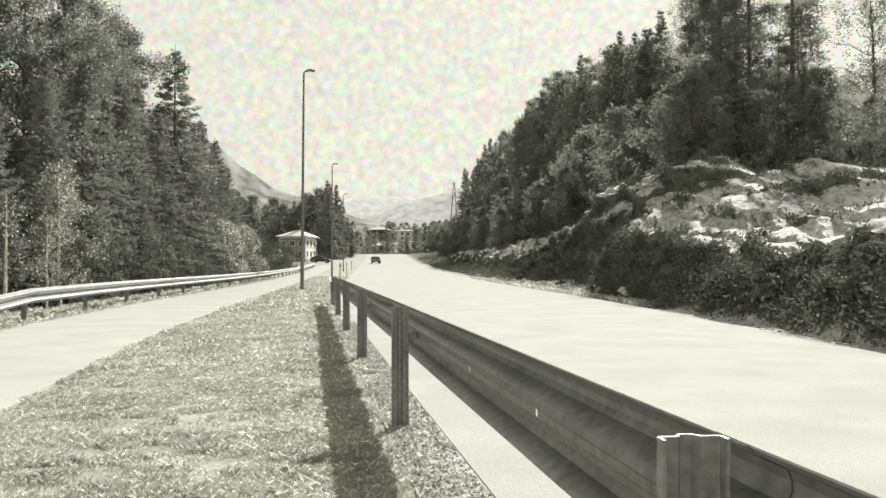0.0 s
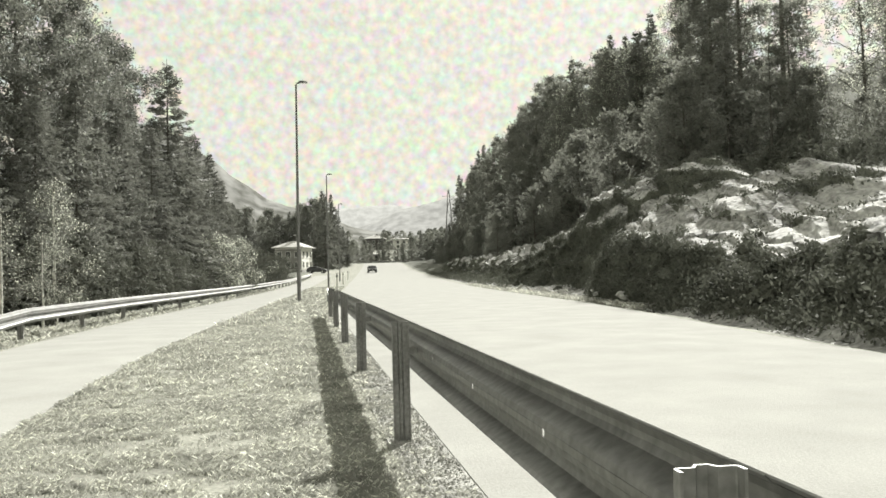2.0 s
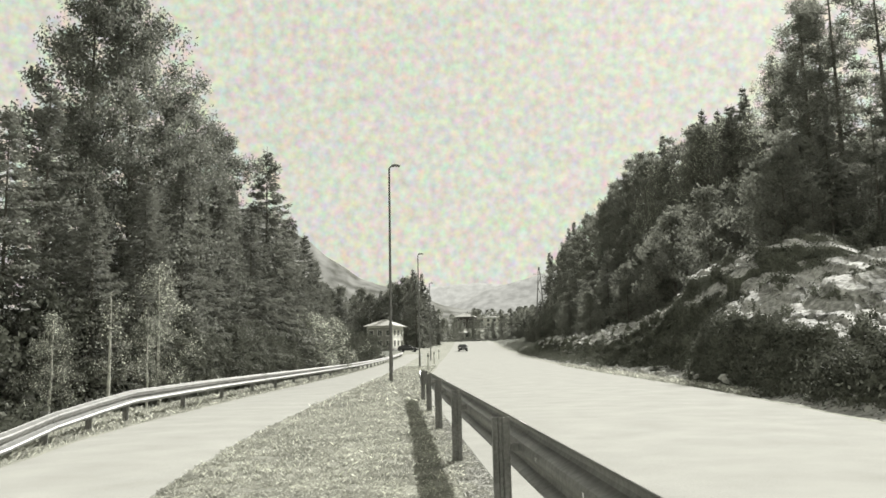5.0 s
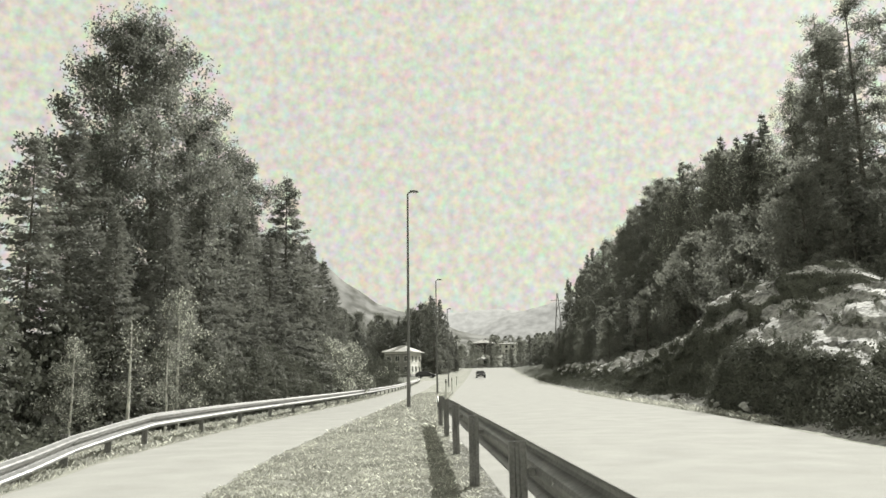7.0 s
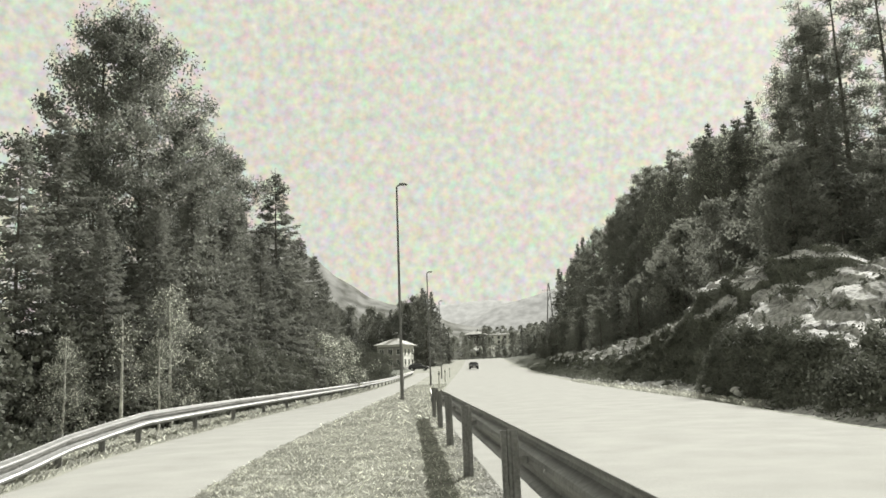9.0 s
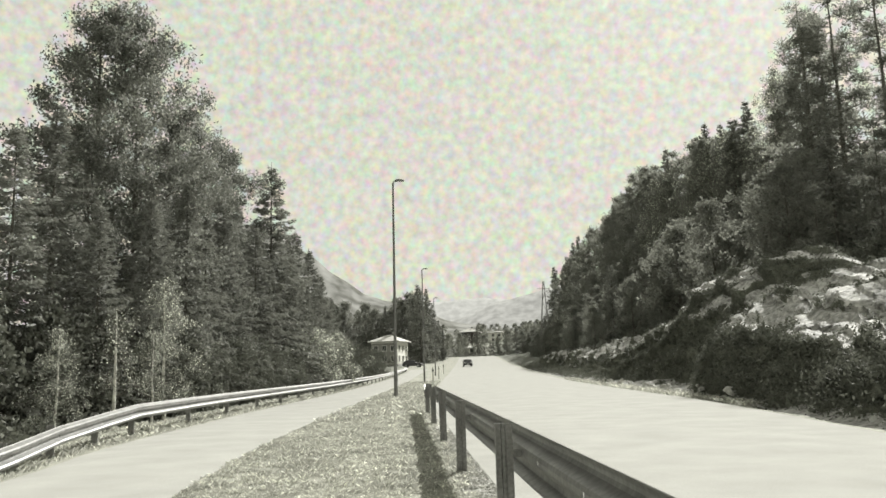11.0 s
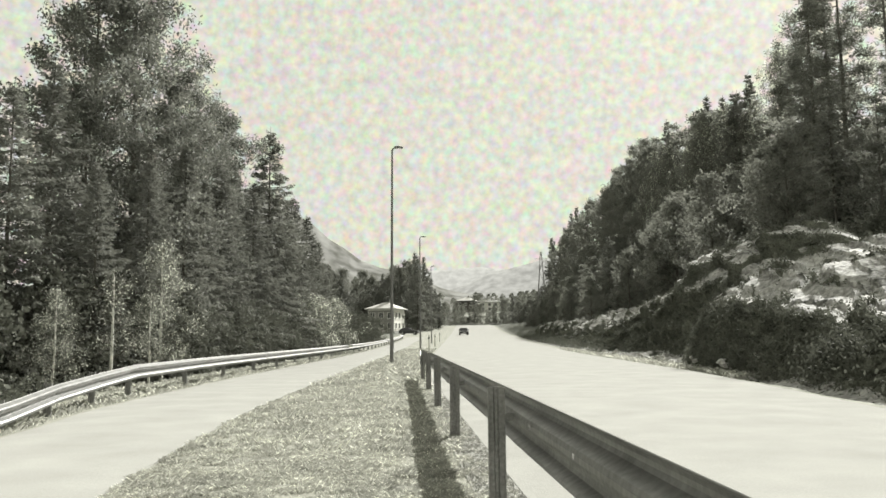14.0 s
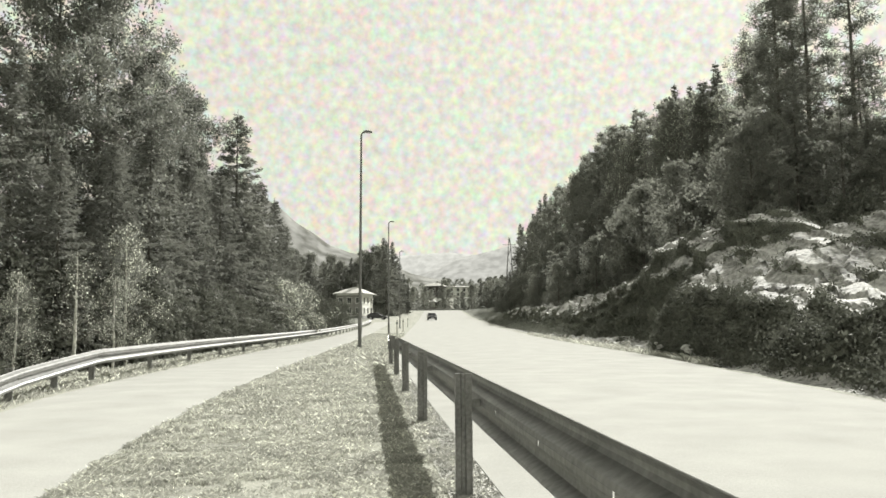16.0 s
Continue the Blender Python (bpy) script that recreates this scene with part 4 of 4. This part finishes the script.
def gravel():
    r = np.random.default_rng(51)
    n = 9000
    Y = r.uniform(2.6, 16, n)
    X = rail_x(Y) + r.uniform(-0.08, 0.24, n)
    s = 0.004 + 0.015 * r.uniform(0, 1, n) ** 2
    oct_v = np.array([(1, 0, 0), (0, 1, 0), (-1, 0, 0), (0, -1, 0), (0, 0, 0.8), (0, 0, -0.6)])
    oct_f = np.array([(0, 1, 4), (1, 2, 4), (2, 3, 4), (3, 0, 4), (1, 0, 5), (2, 1, 5), (3, 2, 5), (0, 3, 5)])
    V = oct_v[None] * (s[:, None, None] * r.uniform(0.6, 1.3, (n, 1, 3))) + np.stack([X, Y, base_z(Y) + 0.017], axis=-1)[:, None]
    Fc = oct_f[None] + 6 * np.arange(n)[:, None, None]
    thing("gravel", "loose pale gravel under the guardrail", "gravel", kind="stuff", data=raw("gravel", V.reshape(-1, 3), Fc.reshape(-1, 3), GRAVEL))


gravel()


# ---- house by the side path ----
def house(x, y, turn, w, d, h, name="house", label="", rows=2, cols=3, paint=WHITE_WALL, rise=1.7, front=None):
    z = float(ground_z(x, y)) - 0.1
    ho = thing(name, label, "house", "houses", at=pose(x, y, z, 0, 0, turn))
    part("wall", bm_mesh("wall", box(w, d, h, 0.02), paint), ho)
    part("plinth", bm_mesh("plinth", box(w + 0.06, d + 0.06, 0.5, 0.02), ROCK), ho)
    bm = bmesh.new()
    o = 0.7
    eave = [bm.verts.new(p) for p in ((-w / 2 - o, -d / 2 - o, h - 0.1), (w / 2 + o, -d / 2 - o, h - 0.1), (w / 2 + o, d / 2 + o, h - 0.1), (-w / 2 - o, d / 2 + o, h - 0.1))]
    top = [bm.verts.new((a.co.x, a.co.y, h + 0.1)) for a in eave]
    half = max(0.4, (w - d) / 2)
    ra, rb = bm.verts.new((-half, 0, h + rise)), bm.verts.new((half, 0, h + rise))
    bm.faces.new(eave[::-1])
    for i in range(4):
        bm.faces.new((eave[i], eave[(i + 1) % 4], top[(i + 1) % 4], top[i]))
    bm.faces.new((top[0], top[1], rb, ra)), bm.faces.new((top[2], top[3], ra, rb))
    bm.faces.new((top[1], top[2], rb)), bm.faces.new((top[3], top[0], ra))
    roof = part("roof", bm_mesh("roof", bm, ROOF), ho, "pale hipped roof with wide eaves")
    part("chimney", bm_mesh("chimney", box(0.6, 0.6, 1.5, 0.03, (0.8, 0.4, h + 0.9)), ROCK), roof)
    # added grey sheet: puts the front wall's shade into its colour
    if front:
        part("front_cladding", bm_mesh("front_cladding", box(w * 0.97, 0.05, h - 1.0, 0.01, (0, -d / 2 - 0.02, 0.6)), front), ho, "grey sheet painting shade on the front wall")
    pane_me = bm_mesh("pane", box(0.98, 0.03, 1.18, 0.0), PANE)
    bmf = box(1.2, 0.10, 1.4, 0.012)
    frame_me = bm_mesh("window_frame", bmf, FRAME)
    bar_me = bm_mesh("glazing_bar", box(0.05, 0.025, 1.18, 0.004), FRAME)
    sill_me = bm_mesh("sill", box(1.34, 0.2, 0.05, 0.01), FRAME)
    for face in range(4):
        span = (w, d, w, d)[face]
        out = (d, w, d, w)[face] / 2
        for row in range(rows):
            for c in range(cols):
                u = (c + 0.5) / cols * span - span / 2
                m = pose(0, 0, 0, 0, 0, 90 * face) @ pose(u, -out - 0.02, 1.0 + row * (h - 0.9) / rows)
                win = part("window", frame_me, ho, "", m)
                part("pane", pane_me, win, "dark window pane", pose(0, -0.04, 0.11))
                part("glazing_bar", bar_me, win, "", pose(0, -0.068, 0.11))
                part("sill", sill_me, win, "", pose(0, -0.05, -0.06))
    part("door", bm_mesh("door", box(0.95, 0.08, 2.05, 0.02, (-w / 2 + 1.3, -d / 2 - 0.05, 0.35)), LAMP_HEAD), ho)
    return ho


house(-14.4, 192, -13, 6.2, 8.6, 5.6, label="white two-storey house with shade painted on its front, hipped roof", rows=2, cols=3, front=FRONT_SHADE)
porch = thing("porch", "small white porch roof on posts beside the house", "porch", at=pose(-19.6, 186, float(base_z(186)) - 0.1))
part("porch_roof", bm_mesh("porch_roof", box(2.6, 2.6, 0.2, 0.03, (0, 0, 2.9)), ROOF), porch)
for sx in (-1.1, 1.1):
    for sy in (-1.1, 1.1):
        part("post", bm_mesh("post", box(0.14, 0.14, 2.9, 0.01, (sx, sy, 0)), WHITE_WALL), porch)
part("porch_wall", bm_mesh("porch_wall", box(2.2, 0.12, 1.1, 0.01, (0, -1.1, 0)), WHITE_WALL), porch)


# ---- cars ----
def car(x, y, turn, label, group="cars"):
    """A plain modern hatchback, nose towards -y."""
    c = thing("car", label, "car", group, at=pose(x, y, float(base_z(y)) + 0.02, 0, 0, turn))
    side = [(-2.05, 0.28), (-2.12, 0.45), (-2.08, 0.68), (-1.9, 0.80), (-1.05, 0.93), (-0.35, 1.38), (0.1, 1.46), (1.1, 1.44), (1.75, 1.18), (2.02, 0.95), (2.08, 0.6), (2.02, 0.28)]
    bm = bmesh.new()
    loops = []
    for u in (-0.88, -0.80, 0.80, 0.88):
        row = []
        for py, pz in side:
            tuck = 1.0 if pz < 0.95 else 1.0 - 0.24 * (pz - 0.95) / 0.5
            inset = 1.0 if abs(u) < 0.85 else 0.975
            row.append(bm.verts.new((u * tuck, py * inset, 0.28 + (pz - 0.28) * (0.985 if abs(u) > 0.85 else 1.0))))
        loops.append(row)
    n = len(side)
    for a, b in zip(loops, loops[1:]):
        for i in range(n):
            bm.faces.new((a[i], a[(i + 1) % n], b[(i + 1) % n], b[i]))
    bm.faces.new(loops[0][::-1]), bm.faces.new(loops[-1])
    bmesh.ops.recalc_face_normals(bm, faces=bm.faces[:])
    body = part("body", bm_mesh("body", bm, CAR_DARK), c)

    def slab(name, pts, material, label=""):
        b = bmesh.new()
        b.faces.new([b.verts.new(p) for p in pts])
        bmesh.ops.solidify(b, geom=b.faces[:], thickness=0.012)
        bmesh.ops.recalc_face_normals(b, faces=b.faces[:])
        return part(name, bm_mesh(name, b, material), c, label)
    slab("windscreen", [(-0.72, -0.99, 0.985), (0.72, -0.99, 0.985), (0.63, -0.39, 1.37), (-0.63, -0.39, 1.37)], PANE, "dark windscreen")
    slab("rear_window", [(-0.64, 1.18, 1.42), (0.64, 1.18, 1.42), (0.7, 1.72, 1.21), (-0.7, 1.72, 1.21)], PANE, "dark rear window")
    for s in (-1, 1):
        slab("side_window", [(s * 0.845, -0.8, 1.0), (s * 0.845, 1.3, 1.0), (s * 0.70, 1.0, 1.38), (s * 0.70, -0.25, 1.36)], PANE, "dark side window")
        part("headlight", bm_mesh("headlight", box(0.36, 0.12, 0.15, 0.03, (s * 0.62, -2.02, 0.62)), HEADLIGHT), c, "clear headlight")
        part("mirror", bm_mesh("mirror", box(0.2, 0.1, 0.14, 0.03, (s * 0.96, -0.75, 0.98)), CAR_DARK), c)
        for py in (-1.3, 1.28):
            t = bmesh.new()
            bmesh.ops.create_cone(t, cap_ends=True, segments=20, radius1=0.32, radius2=0.32, depth=0.22)
            bmesh.ops.bevel(t, geom=[e for e in t.edges if len(e.link_faces) == 2 and any(len(f.verts) > 4 for f in e.link_faces)], offset=0.03, segments=2, affect="EDGES")
            bmesh.ops.rotate(t, cent=(0, 0, 0), matrix=Matrix.Rotation(radians(90), 3, "Y"), verts=t.verts)
            wheel = part("wheel", bm_mesh("wheel", t, TYRE), c, "black tyre", pose(s * 0.78, py, 0.32))
            rm = bmesh.new()
            bmesh.ops.create_cone(rm, cap_ends=True, segments=14, radius1=0.2, radius2=0.17, depth=0.03)
            bmesh.ops.rotate(rm, cent=(0, 0, 0), matrix=Matrix.Rotation(radians(90 * s), 3, "Y"), verts=rm.verts)
            part("rim", bm_mesh("rim", rm, RIM), wheel, "alloy rim", pose(s * 0.118, 0, 0))
    part("grille", bm_mesh("grille", box(0.8, 0.05, 0.12, 0.015, (0, -2.10, 0.56)), CAR_TRIM), c)
    part("bumper", bm_mesh("bumper", box(1.62, 0.10, 0.16, 0.03, (0, -2.08, 0.30)), CAR_TRIM), c)
    part("plate", bm_mesh("plate", box(0.5, 0.02, 0.11, 0.004, (0, -2.145, 0.42)), PLATE), c, "plain pale plate")
    return c


car(3.1, 165, 2, "dark car coming along the road")
car(-8.2, 172, 80, "dark car parked in front of the white house")


# ---- marker posts by the road's far verge ----
def marker_post(x, y, h=1.1):
    p = thing("marker_post", "white roadside marker post on the verge", "marker post", "marker posts", at=pose(x, y, float(base_z(y))))
    part("stake", bm_mesh("stake", box(0.14, 0.05, h, 0.015, (0, 0, -0.1)), MARKER), p)
    part("band", bm_mesh("band", box(0.146, 0.056, 0.16, 0.004, (0, 0, h - 0.4)), LAMP_HEAD), p, "dark band")
    return p


mp = marker_post(-1.45, 60, 1.4)
for x, y in ((-1.4, 84), (-1.2, 112)):
    copy_thing(mp, pose(x, y, float(base_z(y))))


# ---- power mast on the hill's shoulder ----
def lattice_mast(x, y, z, h):
    m = thing("power_mast", "slender steel lattice power mast on the hill", "mast", at=pose(x, y, z))
    for sx in (-1, 1):
        for sy in (-1, 1):
            part("leg", raw("leg", *tube_arrays([(sx * 1.3, sy * 1.3, -0.5), (sx * 0.12, sy * 0.12, h)], [0.09, 0.06], 6), POLE), m)
    for k in range(7):
        u, v = k / 7, (k + 1) / 7
        a, b = 1.3 - 1.18 * u, 1.3 - 1.18 * v
        for sy in (-1, 1):
            s = 1 if k % 2 else -1
            part("brace", raw("brace", *tube_arrays([(-s * a, sy * a, u * h), (s * b, sy * b, v * h)], [0.04, 0.04], 5), POLE), m)
    part("crossarm", raw("crossarm", *tube_arrays([(-1.6, 0, h * 0.9), (1.6, 0, h * 0.9)], [0.05, 0.05], 6), POLE), m)
    return m


mast_x, mast_y = 22.8, 198
lattice_mast(mast_x, mast_y, float(ground_z(mast_x, mast_y)) + 0.2, 21.5 - float(ground_z(mast_x, mast_y)))


# ---- the valley's end and the mountains ----
def ridge(name, label, y, depth, profile, material, seed, rough, foot=-5.0):
    """A mountain with the given skyline, its slope coming towards the road."""
    px, pz = zip(*profile)
    nx, ny = 260, 26
    X, Tt = np.meshgrid(np.linspace(px[0], px[-1], nx), np.linspace(0, 1, ny), indexing="ij")
    top = np.interp(X, px, pz) + rough * value_noise(X / (rough * 14), X * 0 + 2, seed, 5)
    Z = foot + (top - foot) * Tt ** 1.2 + rough * 2.0 * value_noise(X / (rough * 10), Tt * 5, seed + 1, 5) * Tt * (1 - Tt) * 2
    Y = y - depth * (1 - Tt)
    back = np.stack([X[:, -1], Y[:, -1] + depth * 0.5, np.full(nx, foot)], axis=-1)[:, None]
    V = np.concatenate([np.stack([X, Y, Z], axis=-1), back], axis=1)
    ii = np.arange(nx * (ny + 1)).reshape(nx, ny + 1)
    Fc = np.stack([ii[:-1, :-1], ii[1:, :-1], ii[1:, 1:], ii[:-1, 1:]], axis=-1).reshape(-1, 4)
    thing(name, label, "mountain", kind="structure", data=raw(name, V.reshape(-1, 3), Fc, material, True))


ridge("backdrop_mountain", "pale mountain slope with painted haze beyond the trees", 800, 260, [(-700, 20), (-380, 60), (-290, 150), (-190, 150), (-134, 114), (-118, 98), (-100, 87), (-84, 76), (-64, 69), (-49, 65), (-27, 58), (-5, 50), (30, 42), (60, 10)], HAZE_NEAR, 61, 3.0)
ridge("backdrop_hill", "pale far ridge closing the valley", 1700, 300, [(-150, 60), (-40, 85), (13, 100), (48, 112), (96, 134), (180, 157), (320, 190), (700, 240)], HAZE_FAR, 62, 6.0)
ridge("backdrop_ridge", "faintest mountain ridge on the skyline", 2400, 300, [(-500, 190), (-100, 196), (20, 202), (100, 208), (190, 198), (500, 220), (900, 260)], HAZE_FARTHEST, 63, 8.0)

# woods behind the house and round the road's far end: tips along an uneven line
row = np.random.default_rng(71)
for k in range(34):
    x = -52 + 49 * k / 33 + row.uniform(-0.8, 0.8)
    y = 226 + row.uniform(-8, 16)
    top = float(np.interp(x * 235 / y, [-52, -32, -27, -22, -17, -12, -9, -6.5, -3], [21, 18.5, 17.5, 18, 18.5, 20, 20, 15, 11]))
    on_hill((hill_birch, hill_fir, hill_birch)[row.integers(0, 3)], x, y, top * row.uniform(0.82, 1.0), row.uniform(0, 360))
for x, y, s in ((-24, 172, 6), (-30, 150, 7), (-23, 140, 6.5), (-20, 120, 7), (-18, 104, 6.5), (-15, 96, 6)):
    on_hill(hill_fir, x, y, float(ground_z(x, y)) + s, 31 * x)
for x, y, top in ((-7.6, 204, 17), (-6.2, 212, 17.5), (-5.0, 222, 15), (-3.6, 236, 12.5), (-8.6, 214, 18.5), (-2.6, 262, 11.5), (-4.6, 268, 13), (-1.2, 285, 12)):
    on_hill((hill_fir, hill_birch)[int(y) % 2], x, y, top, 29 * y)
for k in range(30):
    x = 1 + 44 * k / 29 + row.uniform(-1, 1)
    y = 312 + row.uniform(-6, 26)
    top = float(np.interp(x * 310 / y, [1, 6, 14, 22, 30, 45], [13, 15, 12.5, 15.5, 18, 21]))
    on_hill((hill_birch, hill_fir, hill_birch)[row.integers(0, 3)], x, y, top * row.uniform(0.72, 1.0), row.uniform(0, 360))


def far_woods():
    """Treetops of the woods round the road's far end."""
    r = np.random.default_rng(72)
    chunks = []
    for k in range(210):
        x, y = r.uniform(-70, 70), r.uniform(300, 430)
        x = x if k % 3 else r.uniform(2, 45)
        h = r.uniform(6, 11)
        g = float(base_z(y)) + max(0, 6.5 - abs(x - 22) * 0.12) * min(1, (y - 290) / 40)
        if abs(x - 15.5) < 14 and y < 382:
            continue
        n = 260
        u = r.uniform(0, 1, n) ** 0.7
        w = r.uniform(0, 2 * math.pi, n)
        rad = h * 0.34 * np.sin(np.pi * np.clip(0.12 + 0.85 * u, 0, 1)) * r.uniform(0.4, 1.1, n)
        C = np.stack([x + rad * np.cos(w), y + rad * np.sin(w), g + u * h], axis=-1)
        U = unit(r.normal(0, 1, (n, 3))) * r.uniform(0.25, 0.6, (n, 1))
        chunks.append(leaf_arrays(C, U, unit(np.cross(U, r.normal(0, 1, (n, 3)))) * 0.3))
    thing("far_woods", "dark mixed woods at the end of the road", "woods", kind="stuff", data=raw("far_woods", *joined(chunks), LEAF_DARK))


far_woods()
guardrail("guardrail", "pale guardrail across the bend at the road's far end", [(-1 + 4.0 * k, 292) for k in range(6)], [-90] * 6, lambda y: 0.78, 1, 0.74, 4.0, [], [])
house(21.5, 374, 4, 14.5, 8.0, 5.0, label="long low white building above the trees at the road's end", rows=2, cols=5, rise=0.5)
house(8.6, 366, -12, 8.0, 7.0, 5.4, label="dark boarded house with a pale roof at the road's end", rows=2, cols=3, paint=DARK_WALL)
house(6.2, 330, 20, 4.6, 4.0, 2.6, label="small white shed where the road bends", rows=1, cols=2, rise=1.1)
